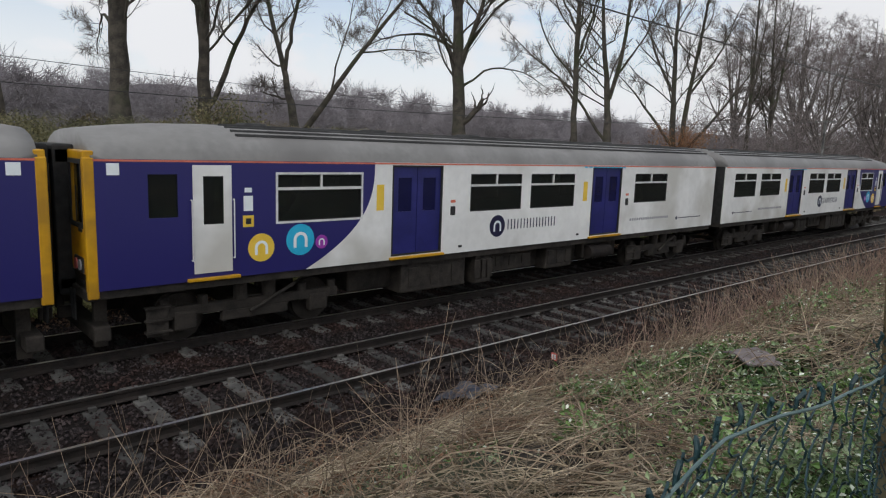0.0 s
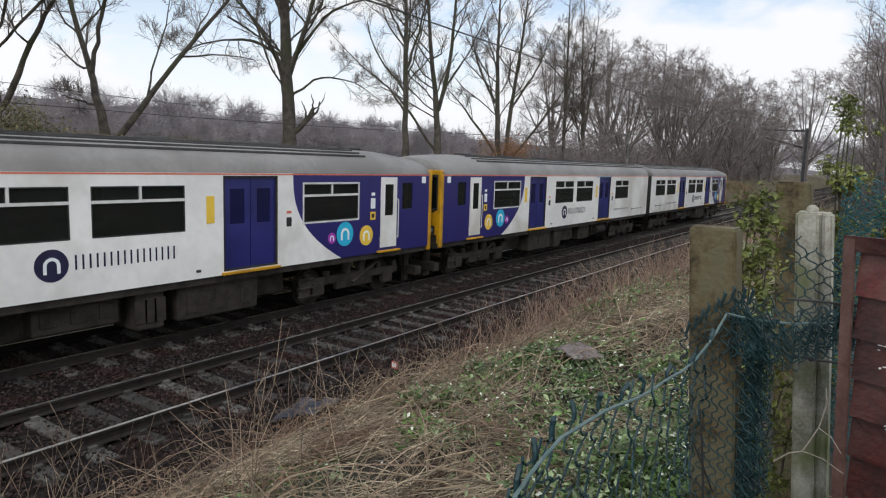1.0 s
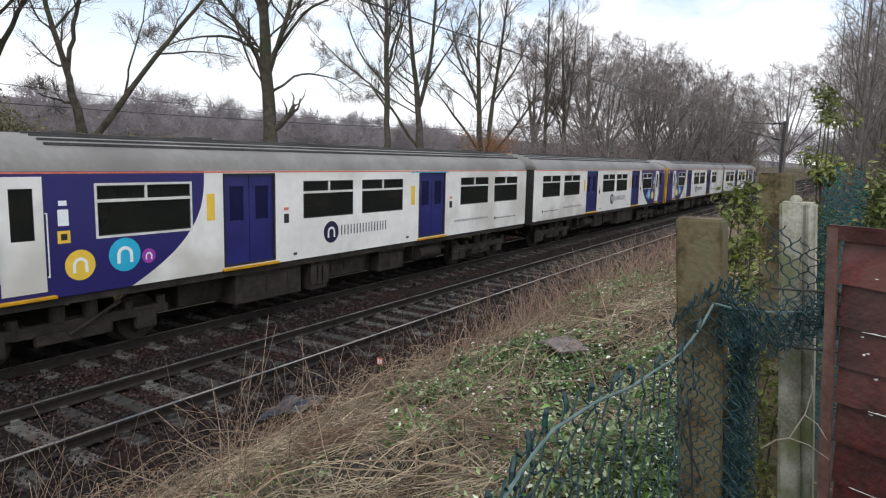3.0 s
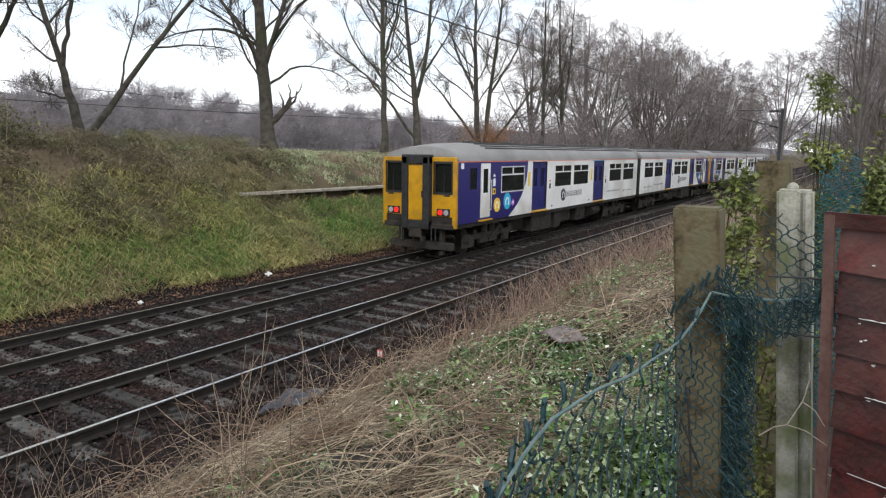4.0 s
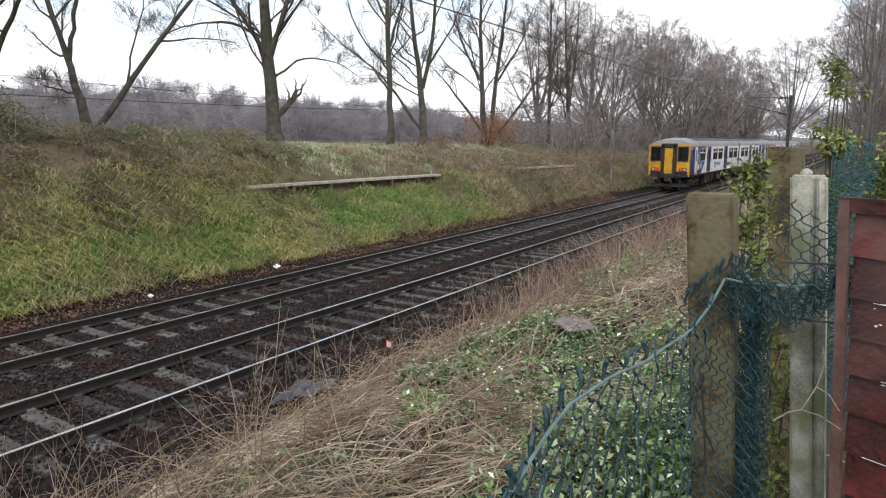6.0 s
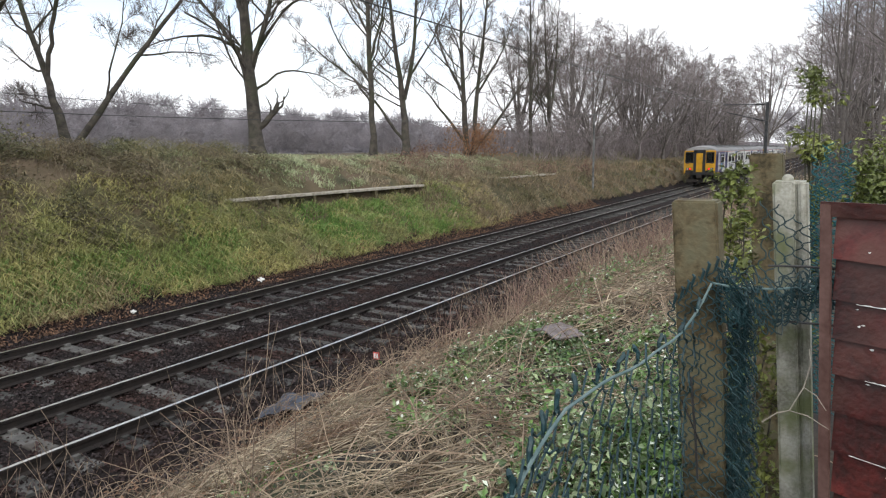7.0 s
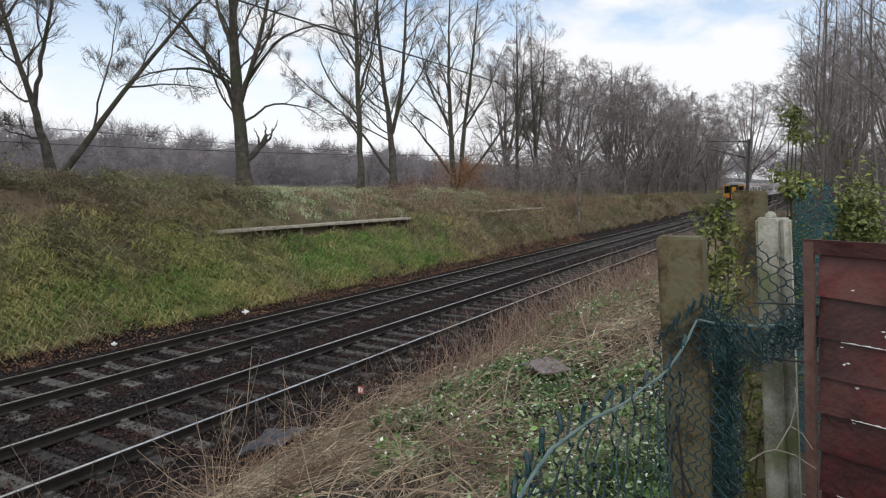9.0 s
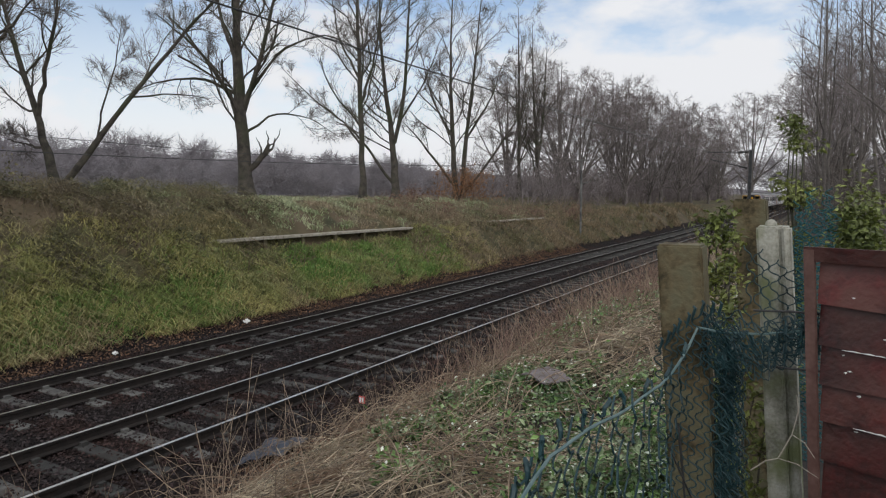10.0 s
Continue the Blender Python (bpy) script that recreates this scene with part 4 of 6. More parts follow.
# knobbly stub with a few short fingers
_rng = np.random.default_rng(3)
_stub = Strands()
for limb in ([(.1, 1.7, 0, .20), (.7, 2.2, 0, .19), (1.05, 2.7, 0, .17), (1.15, 3.0, 0, .10)], [(.9, 2.5, 0, .09), (1.35, 2.75, 0, .07), (1.45, 3.3, 0, .03)],
             [(1.05, 2.7, 0, .08), (1.1, 3.2, .1, .05), (1.0, 3.7, .1, .015)], [(.8, 2.4, 0, .08), (.75, 2.9, -.1, .05), (.55, 3.3, -.1, .02)], [(1.1, 2.8, 0, .06), (1.6, 3.2, 0, .04), (1.75, 3.8, 0, .012)]):
    a, b = limb_curve(limb, _rng, 8, 0.02)
    _stub.tubes(a[None], b[None], 7)
STUB = _stub.mesh("stub", M_bark, True)
T3 = make_tree("slim", [[(0, 0, 0, .27), (0, 4, 0, .22), (-.1, 8, .1, .17), (-.2, 13, .2, .10), (-.1, 19, .3, .02)],
                        [(-.05, 3.4, 0, .10), (-1.2, 5.0, .2, .07), (-3.2, 6.4, .4, .05), (-5.0, 8.3, .4, .02)],
                        [(0, 6, 0, .12), (1.0, 9, -.3, .08), (1.6, 14, -.4, .02)],
                        [(-.1, 7.5, 0, .10), (-1.4, 10, .4, .07), (-2.0, 14, .5, .02)]], 13, start=0.22, ratio=(0.30, 0.55, 0.65, 0.9))
T4 = make_tree("two_stem", [[(0, 0, 0, .36), (0, 2.2, 0, .29), (-.1, 4.2, 0, .25), (-.7, 7.5, .2, .16), (-1.0, 12, .4, .09), (-1.0, 18, .5, .02)],
                            [(-.05, 3.9, 0, .20), (.7, 7.2, -.3, .15), (1.0, 12, -.5, .08), (1.3, 17, -.6, .02)],
                            [(-.05, 1.0, 0, .14), (-1.3, 2.8, 0, .12), (-2.9, 4.9, .2, .08), (-4.5, 6.2, .3, .03)],
                            [(.2, 5.2, 0, .10), (1.9, 7.8, .4, .07), (3.2, 11, .5, .02)]], 14, start=0.3, ratio=(0.30, 0.55, 0.65, 0.9))
T5 = make_tree("spreading", [[(-.15, 0, 0, .34), (-.3, 3.0, 0, .27), (-.5, 6.5, .1, .19), (-.6, 12, .3, .10), (-.3, 18.5, .4, .02)],
                             [(.35, 0, 0, .28), (.45, 3.2, -.1, .23), (.9, 7, -.3, .16), (1.5, 12, -.5, .08), (1.9, 17, -.5, .02)],
                             [(-.25, 1.2, 0, .14), (-1.6, 3.0, 0, .12), (-3.6, 5.6, .3, .06), (-5.2, 7.0, .3, .02)],
                             [(.4, .6, 0, .14), (1.8, 2.2, 0, .13), (3.7, 5.0, .2, .08), (5.4, 7.4, .3, .03)],
                             [(-.4, 5.0, 0, .13), (-2.0, 8.0, .4, .08), (-3.0, 12, .6, .02)],
                             [(.7, 5.0, 0, .12), (2.6, 8.0, .2, .08), (3.8, 11.5, .4, .02)]], 15, start=0.25, ratio=(0.30, 0.55, 0.65, 0.9))


def fan(n, top, spread, r, seed):
    """Limbs that rise and spread from a short trunk into a rounded crown."""
    rng = random.Random(seed)
    out = [[(0, 0, 0, r), (0, top * 0.16, 0, r * 0.85), (0.1, top * 0.4, 0.1, r * 0.5), (0, top, 0, 0.03)]]
    for k in range(n):
        a = 6.283 * (k + rng.uniform(-0.3, 0.3)) / n
        w = spread * (0.3 + 0.7 * ((k * 0.618) % 1.0))
        h = top * math.sqrt(max(0.16, 1 - (w / spread) ** 2 * 0.75))
        s = top * rng.uniform(0.08, 0.26)
        out.append([(0, s, 0, r * 0.45), (w * 0.42 * math.cos(a), s + (h - s) * 0.36, w * 0.42 * math.sin(a), r * 0.3),
                    (w * 0.8 * math.cos(a), s + (h - s) * 0.74, w * 0.8 * math.sin(a), r * 0.16), (w * math.cos(a), h, w * math.sin(a), 0.02)])
    return out


T8 = make_tree("slender", [[(0, 0, 0, .15), (.1, 4, 0, .12), (0, 8, .1, .09), (-.2, 12, .2, .05), (-.1, 16, .3, .015)],
                           [(.5, 0, .3, .12), (.9, 4, .4, .09), (1.2, 8, .5, .06), (1.4, 14, .5, .015)],
                           [(-.5, 0, -.2, .11), (-1.0, 4, -.2, .08), (-1.6, 8, -.3, .05), (-1.9, 12.5, -.3, .015)]], 18, shoots=(16, 6, 5), start=0.12, ratio=(0.22, 0.6, 0.8), twig=M_hazedwoodtwig, up=0.3)
T6 = make_tree("crowned", fan(11, 15.0, 6.8, 0.34, 2), 16, shoots=(14, 7, 6), ratio=(0.34, 0.6, 0.85), thin=0.0105, start=0.3, twig=M_hazedwoodtwig, up=0.0, curve=0.0, angle=60)
T7 = make_tree("crowned_low", fan(13, 13.0, 7.2, 0.32, 8), 17, shoots=(14, 7, 6), ratio=(0.34, 0.6, 0.85), thin=0.0105, start=0.25, twig=M_hazedwoodtwig, up=0.0, curve=0.0, angle=60)
FAR = [make_tree("distant", fan(8, 9.5, 5.0, 0.2, 50 + k), 30 + k, shoots=(9, 6, 5), ratio=(0.36, 0.6, 0.9), thin=0.028, start=0.1, twig=M_hazedfartwig, up=0.0, curve=0.0, angle=65, coarse=True) for k in range(3)]
# distant trunks share the twigs' haze-paled colour
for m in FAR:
    m[0].materials[0] = M_hazedfartwig
# crowned and slender trees swap plain bark for the haze-paled copy
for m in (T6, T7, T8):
    m[0].materials[0] = M_hazedwoodbark

LINE = "tall bare deciduous tree on top of the far cutting bank"
plant(T3, 2.9, 17.5, "slender bare tree on the far bank", turn=1.0, scale=0.9)
plant(T2, 6.6, 17.0, "stout bare tree with a thick trunk on the far bank", turn=2.3)
plant(T4, 9.6, 17.0, LINE, turn=2.9)
plant(T1, 13.9, 17.3, "bare tree forked in a wide V on the far bank")
part("broken_limb", STUB, None, plant(T2, 23.3, 17.0, "stout bare tree with a knobbly stub on its trunk"), "knobbly broken limb")
plant(T3, 32.9, 17.0, LINE)
plant(T4, 36.6, 17.0, "bare tree with two stems and a low leaning limb")
plant(T5, 45.4, 17.0, "spreading bare tree with two stems and low limbs")
plant(T3, 58.5, 17.5, LINE, turn=2.0, scale=0.95)
plant(T4, 62.0, 17.0, LINE, turn=1.2, scale=0.95)
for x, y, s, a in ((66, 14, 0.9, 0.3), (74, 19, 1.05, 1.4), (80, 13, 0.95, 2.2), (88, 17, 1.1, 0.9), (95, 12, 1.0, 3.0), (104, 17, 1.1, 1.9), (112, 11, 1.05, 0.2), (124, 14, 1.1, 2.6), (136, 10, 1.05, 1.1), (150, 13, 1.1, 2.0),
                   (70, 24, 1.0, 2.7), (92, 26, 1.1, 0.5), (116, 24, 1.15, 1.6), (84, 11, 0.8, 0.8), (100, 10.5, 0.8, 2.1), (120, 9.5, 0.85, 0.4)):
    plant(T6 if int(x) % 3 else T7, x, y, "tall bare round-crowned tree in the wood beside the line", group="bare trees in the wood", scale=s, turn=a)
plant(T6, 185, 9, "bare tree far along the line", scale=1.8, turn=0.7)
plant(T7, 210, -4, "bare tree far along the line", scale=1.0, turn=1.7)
# wood on the near side
for x, y, s, a, m in ((22, -10.2, 0.75, 0.7, T8), (30, -8.4, 0.75, 1.0, T8), (36, -9.8, 0.8, 0.4, T8), (44, -8.0, 0.8, 2.0, T8), (48, -9.2, 0.8, 1.5, T8), (27, -10.6, 0.75, 2.6, T8), (62, -9.5, 0.95, 1.3, T6), (70, -8.5, 0.95, 2.8, T6), (95, -9, 1.0, 0.3, T6), (130, -9, 1.0, 1.3, T6), (60, -13, 1.0, 0.9, T7)):
    plant(m, x, y, "bare tree in the wood on the near side of the line", group="bare trees on the near bank", scale=s, turn=a)


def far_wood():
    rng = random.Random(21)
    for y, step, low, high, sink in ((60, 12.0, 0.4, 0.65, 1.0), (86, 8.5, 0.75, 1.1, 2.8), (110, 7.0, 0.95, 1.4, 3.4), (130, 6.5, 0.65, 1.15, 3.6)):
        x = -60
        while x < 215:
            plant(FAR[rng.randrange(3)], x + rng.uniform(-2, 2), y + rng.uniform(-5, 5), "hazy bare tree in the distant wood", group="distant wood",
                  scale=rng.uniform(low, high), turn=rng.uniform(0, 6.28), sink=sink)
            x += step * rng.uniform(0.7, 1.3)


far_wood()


def thicket(name, label, n, spans, hmin, hmax, mat, seed, r=0.012):
    """Low tangled shrubs: bundles of thin upright shoots."""
    rng = np.random.default_rng(seed)
    st = Strands()
    (xa, xb), (ya, yb) = spans
    for _ in range(n):
        x, y = rng.uniform(xa, xb), rng.uniform(ya, yb)
        z = float(height(x, y))
        h = rng.uniform(hmin, hmax)
        for _ in range(5):
            d = np.array([rng.normal(0, .35), rng.normal(0, .35), 1.0])
            pts = [np.array([x, y, z - 0.1]) + rng.normal(0, .1, 3) * [1, 1, 0]]
            for i in range(4):
                d = unit(d + rng.normal(0, .22, 3))
                pts.append(pts[-1] + d * h / 4)
            st.tube(pts, np.linspace(r, r * 0.4, 5), 3)
            for i in (2, 3, 4):
                e = unit(d + rng.normal(0, .7, 3))
                st.tube([pts[i], pts[i] + e * h * .16, pts[i] + unit(e + rng.normal(0, .4, 3)) * h * .32], [r * .6, r * .45, r * .3], 3)
    tagged(new(name, st.mesh(name, mat)), label, "shrubs", kind="stuff")


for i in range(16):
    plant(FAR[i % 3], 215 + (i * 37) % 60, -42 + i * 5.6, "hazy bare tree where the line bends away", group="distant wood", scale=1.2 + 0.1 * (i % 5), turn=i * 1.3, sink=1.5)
thicket("line_end_undergrowth", "grey undergrowth closing the far end of the line", 330, ((130, 250), (-22, -5)), 2.5, 6.0, M_hazedwoodtwig, 45, r=0.03)
thicket("wood_undergrowth", "dense brown undergrowth between the trees of the wood", 700, ((52, 170), (11, 24)), 2.0, 5.5, M_hazedwoodtwig, 42, r=0.03)
thicket("near_undergrowth", "tangled shrubs on the near side of the line", 420, ((27, 120), (-14, -7.5)), 1.5, 4.0, M_twig, 43, r=0.012)
thicket("bank_scrub", "thin brown scrub on the far bank", 500, ((26, 60), (6.6, 12)), 0.3, 0.9, M_stalk, 44, r=0.008)


# ---- low vegetation ----
def blades(st, x, y, z, h, w, lean, rng):
    """Bent two-piece grass blades."""
    n = len(x)
    a = rng.uniform(0, 2 * np.pi, n)
    side = np.stack([np.cos(a), np.sin(a), np.zeros(n)], 1) * w[:, None] / 2
    b = rng.uniform(0, 2 * np.pi, n)
    out = np.stack([np.cos(b), np.sin(b), np.zeros(n)], 1) * (lean * h)[:, None]
    p = np.stack([x, y, z], 1)
    mid = p + out * 0.35 + UP * (h * 0.62)[:, None]
    tip = p + out + UP * (h * np.clip(1.05 - lean * 0.55, 0.15, 1))[:, None]
    st.quads(np.stack([p - side, p + side, mid + side * 0.8, mid - side * 0.8, tip], 1), [(0, 1, 2, 3)])
    k = st.n - n * 5
    idx = (np.arange(n) * 5)[:, None] + np.array((3, 2, 4))[None] + k
    st.f.extend(map(tuple, idx.tolist()))


def leaves(st, c, size, rng, flat=0.5):
    """Small folded leaves round the centres c."""
    n = len(c)
    nrm = rng.normal(size=(n, 3))
    nrm[:, 2] = np.abs(nrm[:, 2]) + flat
    nrm /= np.linalg.norm(nrm, axis=1)[:, None]
    a = np.cross(nrm, rng.normal(size=(n, 3)))
    a /= np.linalg.norm(a, axis=1)[:, None] + 1e-9
    b = np.cross(nrm, a)
    s = (size * rng.uniform(0.6, 1.4, n))[:, None]
    st.quads(np.stack([c - a * s, c + b * s * 0.55 + nrm * s * 0.25, c + a * s, c - b * s * 0.55 + nrm * s * 0.25], 1), [(0, 1, 2), (0, 2, 3)])


def clumpy(rng, n, x0, x1, y0, y1, clumps, spread):
    cx, cy = rng.uniform(x0, x1, clumps), rng.uniform(y0, y1, clumps)
    k = rng.integers(0, clumps, n)
    x, y = cx[k] + rng.normal(0, spread, n), cy[k] + rng.normal(0, spread, n)
    x, y = x0 + abs(x - x0), y0 + abs(y - y0)
    return x1 - abs(x1 - x), y1 - abs(y1 - y)


def build_vegetation():
    rng = np.random.default_rng(5)
    # far bank: olive tussocks, a fresh green patch below the platform edge, brown scrub grass beyond
    def bank_strip(name, label, mat, bands):
        st = Strands()
        for x0, x1, y0, y1, n, h, w, lean in bands:
            x, y = clumpy(rng, n, x0, x1, y0, y1, max(8, int(n / 30)), 0.2)
            edge = wobble(x * 0.7, y, 1.3)
            keep = (y - 5.5 > 0.25 * edge) & ((y < 7.6 + 0.9 * edge) | (x > 12 + 1.5 * edge) | (rng.uniform(0, 1, n) < 0.45))
            x, y = x[keep], y[keep]
            k = len(x)
            blades(st, x, y, height(x, y) - 0.02, h * rng.uniform(0.5, 1.4, k), w * rng.uniform(0.6, 1.3, k), rng.uniform(0.6, 1.0, k) * lean, rng)
        tagged(new(name, st.mesh(name, mat)), label, "grass", kind="stuff")

    bank_strip("bank_grass", "long rough olive and straw grass on the far bank", M_grass, ((-1, 15, 5.6, 9.0, 36000, 0.30, 0.019, 1.9), (13, 30, 5.6, 8.2, 7000, 0.27, 0.026, 1.8)))
    bank_strip("green_bank_grass", "fresh green grass below the old platform edge", M_freshgrass, ((11.0, 26.5, 5.8, 7.9, 10500, 0.26, 0.026, 1.5), (15.5, 24.5, 6.0, 7.7, 3500, 0.24, 0.026, 1.5), (3, 13, 5.7, 7.0, 4500, 0.24, 0.022, 1.6)))
    bank_strip("bank_top_grass", "pale grey-green grass on top of the far bank", M_topgrass, ((12, 46, 8.35, 16.5, 23000, 0.24, 0.036, 1.4),))
    bank_strip("brown_bank_grass", "brown dead grass on the far bank", M_browngrass, ((23.5, 60, 5.7, 9.8, 15000, 0.40, 0.032, 1.4), (60, 100, 5.6, 10, 5000, 0.6, 0.06, 1.1)))
    # dark brambles on the upper left of the far bank
    st = Strands()
    n = 80000
    x, y = clumpy(rng, n, -3, 18, 6.6, 13.5, 620, 0.26)
    keep = (y > 7.0 + np.clip((x - 9) * 0.22, 0, 4) + 0.6 * wobble(x, y, 1.2)) & (rng.uniform(0, 1, n) < np.clip((21 - x) / 6, 0.3, 1))
    x, y = x[keep], y[keep]
    mound = np.clip(wobble(x * 1.3, y, 2.6), -0.3, 1)
    c = np.stack([x, y, height(x, y) + np.abs(rng.normal(0, 0.1, len(x))) + 0.42 * mound], 1)
    leaves(st, c, 0.038, rng)
    n = 12000
    x, y = clumpy(rng, n, 26, 62, 6.4, 13, 420, 0.45)
    leaves(st, np.stack([x, y, height(x, y) + np.abs(rng.normal(0, 0.26, n))], 1), 0.05, rng)
    tagged(new("bramble_thicket", st.mesh("bramble_thicket", M_bramble)), "dark brown-green brambles covering the upper bank", "brambles", kind="stuff")
    st = Strands()
    n = 2600
    x, y = clumpy(rng, n, 0, 17, 6.9, 12.5, 300, 0.3)
    p0 = np.stack([x, y, height(x, y)], 1)
    d = rng.normal(0, 1, (n, 3)) * [0.35, 0.35, 0]
    hh = rng.uniform(0.25, 0.65, n)[:, None] * UP
    P = np.stack([p0, p0 + d * 0.4 + hh * 0.8, p0 + d + hh, p0 + d * 1.7 + hh * 0.5], 1)
    st.tubes(P, np.full((n, 4), 0.006) * rng.uniform(0.6, 1.2, (n, 1)), 3)
    tagged(new("bramble_canes", st.mesh("bramble_canes", M_bramble)), "arching bramble canes on the upper bank", "brambles", kind="stuff")
    # near bank: matted dead grass
    st = Strands()
    for x0, x1, y0, y1, n, h, w in ((-2, 6, -7.9, -3.5, 13000, 0.14, 0.006), (6, 14, -7.5, -3.3, 4500, 0.18, 0.009), (14, 40, -7, -2.9, 5000, 0.34, 0.015)):
        x, y = clumpy(rng, n, x0, x1, y0, y1, int(n / 60), 0.15)
        keep = rng.uniform(0, 1, n) < np.clip((-2.4 - y) / 1.6, 0.03, 1) * np.clip(0.5 + 1.1 * wobble(x * 1.7, y * 1.7, 2.0), 0.06, 1)
        x, y = x[keep], y[keep]
        k = len(x)
        blades(st, x, y, height(x, y) - 0.01, h * rng.uniform(0.5, 1.6, k), w * rng.uniform(0.6, 1.4, k), rng.uniform(0.9, 2.0, k), rng)
    tagged(new("dead_grass", st.mesh("dead_grass", M_drygrass)), "matted pale dead grass on the near bank", "dry grass", kind="stuff")
    # fallen straws lying over one another
    st = Strands()
    for x0, x1, y0, y1, n, L0, r in ((-1.5, 4.5, -7.9, -3.6, 10500, 0.32, 0.0033), (4.5, 11, -7.4, -3.4, 5500, 0.46, 0.0042)):
        x, y = clumpy(rng, n, x0, x1, y0, y1, n // 30, 0.22)
        keep = rng.uniform(0, 1, n) < np.clip(0.55 + 1.1 * wobble(x * 1.3 + 2, y * 1.3, 1.6), 0.1, 1)
        x, y = x[keep], y[keep]
        k = len(x)
        a = rng.uniform(0, 2 * np.pi, k)
        L_ = L0 * rng.uniform(0.4, 1.7, k)
        q = np.array([-0.5, -0.17, 0.17, 0.5])
        bend = rng.normal(0, 0.12, (k, 1)) * np.array([1, -0.4, -0.4, 1])[None]
        ax, ay = np.cos(a)[:, None], np.sin(a)[:, None]
        X = x[:, None] + ax * L_[:, None] * q - ay * L_[:, None] * bend
        Y = y[:, None] + ay * L_[:, None] * q + ax * L_[:, None] * bend
        z = height(x, y)[:, None] + (height(X, Y) - height(x, y)[:, None]) * 0.8 + rng.uniform(0.02, 0.17, (k, 1)) + rng.normal(0, 0.22, (k, 1)) * L_[:, None] * q
        z = np.maximum(z, height(X, Y) + 0.01)
        st.tubes(np.stack([X, Y, z], 2), r * rng.uniform(0.5, 1.3, (k, 1)) * np.array([[1, 1, 0.9, 0.6]]), 3)
    tagged(new("fallen_straws", st.mesh("fallen_straws", M_straw)), "tangle of pale fallen straws and flattened stems", "straw", kind="stuff")
    # near bank: low green weeds in patches
    st, pale = Strands(), Strands()
    for x0, x1, y0, y1, n, clumps, spread, up_, size in ((-1, 12, -8.0, -4.2, 3600, 50, 0.14, 0.05, 0.019), (3.8, 8.0, -6.9, -5.0, 7500, 26, 0.17, 0.08, 0.027),
                                                       (8.5, 16, -6.6, -4.4, 4000, 30, 0.3, 0.14, 0.036), (0.5, 2.9, -8.28, -7.5, 9000, 40, 0.13, 0.17, 0.017), (2.4, 5.0, -7.9, -6.2, 3000, 16, 0.15, 0.1, 0.022)):
        x, y = clumpy(rng, n, x0, x1, y0, y1, clumps, spread)
        c = np.stack([x, y, height(x, y) + 0.03 + np.abs(rng.normal(0, up_, n))], 1)
        leaves(st, c, size, rng)
        # every twelfth leaf gets a small near-white one above it as a painted glint
        leaves(pale, c[::12] + [0, 0, 0.03], size * 0.7, rng, 2.0)
    tagged(new("green_weeds", st.mesh("green_weeds", M_weed)), "small green weeds and nettles among the dead grass", "weeds", kind="stuff")
    tagged(new("weed_glints", pale.mesh("weed_glints", M_glintleaf)), "small near-white leaves standing for glints on the weeds", "weeds", kind="stuff")
    # dead leaves
    st = Strands()
    n = 13000
    n = 17000
    x, y = clumpy(rng, n, -2, 18, -5.6, -2.0, 320, 0.35)
    leaves(st, np.stack([x, y, height(x, y) + 0.03 + np.abs(rng.normal(0, 0.03, n))], 1), 0.02, rng)
    n = 14000
    x, y = clumpy(rng, n, -2, 42, 5.15, 6.0, 900, 0.2)
    leaves(st, np.stack([x, y, height(x, y) + 0.02 + np.abs(rng.normal(0, 0.03, n))], 1), 0.032, rng)
    tagged(new("dead_leaves", st.mesh("dead_leaves", M_deadleaf)), "scattered brown dead leaves on the near bank", "leaves", kind="stuff")
    # long dry stalks and bramble canes
    st = Strands()
    for x0, x1, y0, y1, n, h, r in ((-1, 6, -7.0, -2.6, 420, 0.8, 0.0032), (6, 14, -7.2, -2.8, 520, 0.85, 0.004), (14, 34, -7.2, -2.6, 700, 1.1, 0.006)):
        x, y = clumpy(rng, n, x0, x1, y0, y1, n // 7, 0.25)
        z = height(x, y)
        for i in range(n):
            hh = h * rng.uniform(0.35, 1.35)
            d = unit(np.array([rng.normal(0, .45), rng.normal(0, .45), 1.0]))
            pts = [np.array([x[i], y[i], z[i] - 0.03])]
            bend = rng.uniform(0, 0.35)
            for k in range(4):
                d = unit(d + rng.normal(0, .09, 3) + np.array([d[0], d[1], -0.6]) * bend * 0.5)
                pts.append(pts[-1] + d * hh / 4)
            st.tube(pts, np.linspace(r, r * .5, 5), 3)
            if rng.uniform() < 0.35:
                e = unit(d + rng.normal(0, .5, 3))
                st.tube([pts[3], pts[3] + e * hh * .15, pts[3] + e * hh * .28], [r * .6, r * .5, r * .4], 3)
    for i in range(520):
        x, y = rng.uniform(-0.8, 8.5), rng.uniform(-7.6, -2.7)
        p = np.array([x, y, float(height(x, y))])
        d = unit(np.array([rng.normal(0, 1), rng.normal(0, 1), 0]))
        L_, hh = rng.uniform(0.4, 1.6), rng.uniform(0.05, 0.45)
        pts = []
        for q in np.linspace(0, 1, 8):
            w = p + d * L_ * q
            pts.append(np.array([w[0], w[1], max(float(height(w[0], w[1])), p[2] - .3) + hh * 4 * q * (1 - q) + 0.02]))
        st.tube(pts, np.linspace(.0042, .002, 8) * rng.uniform(0.6, 1.2), 3)
    cane = Strands()
    n = 1200
    x, y = clumpy(rng, n, 7.0, 22, -6.3, -2.9, 200, 0.35)
    z = height(x, y)
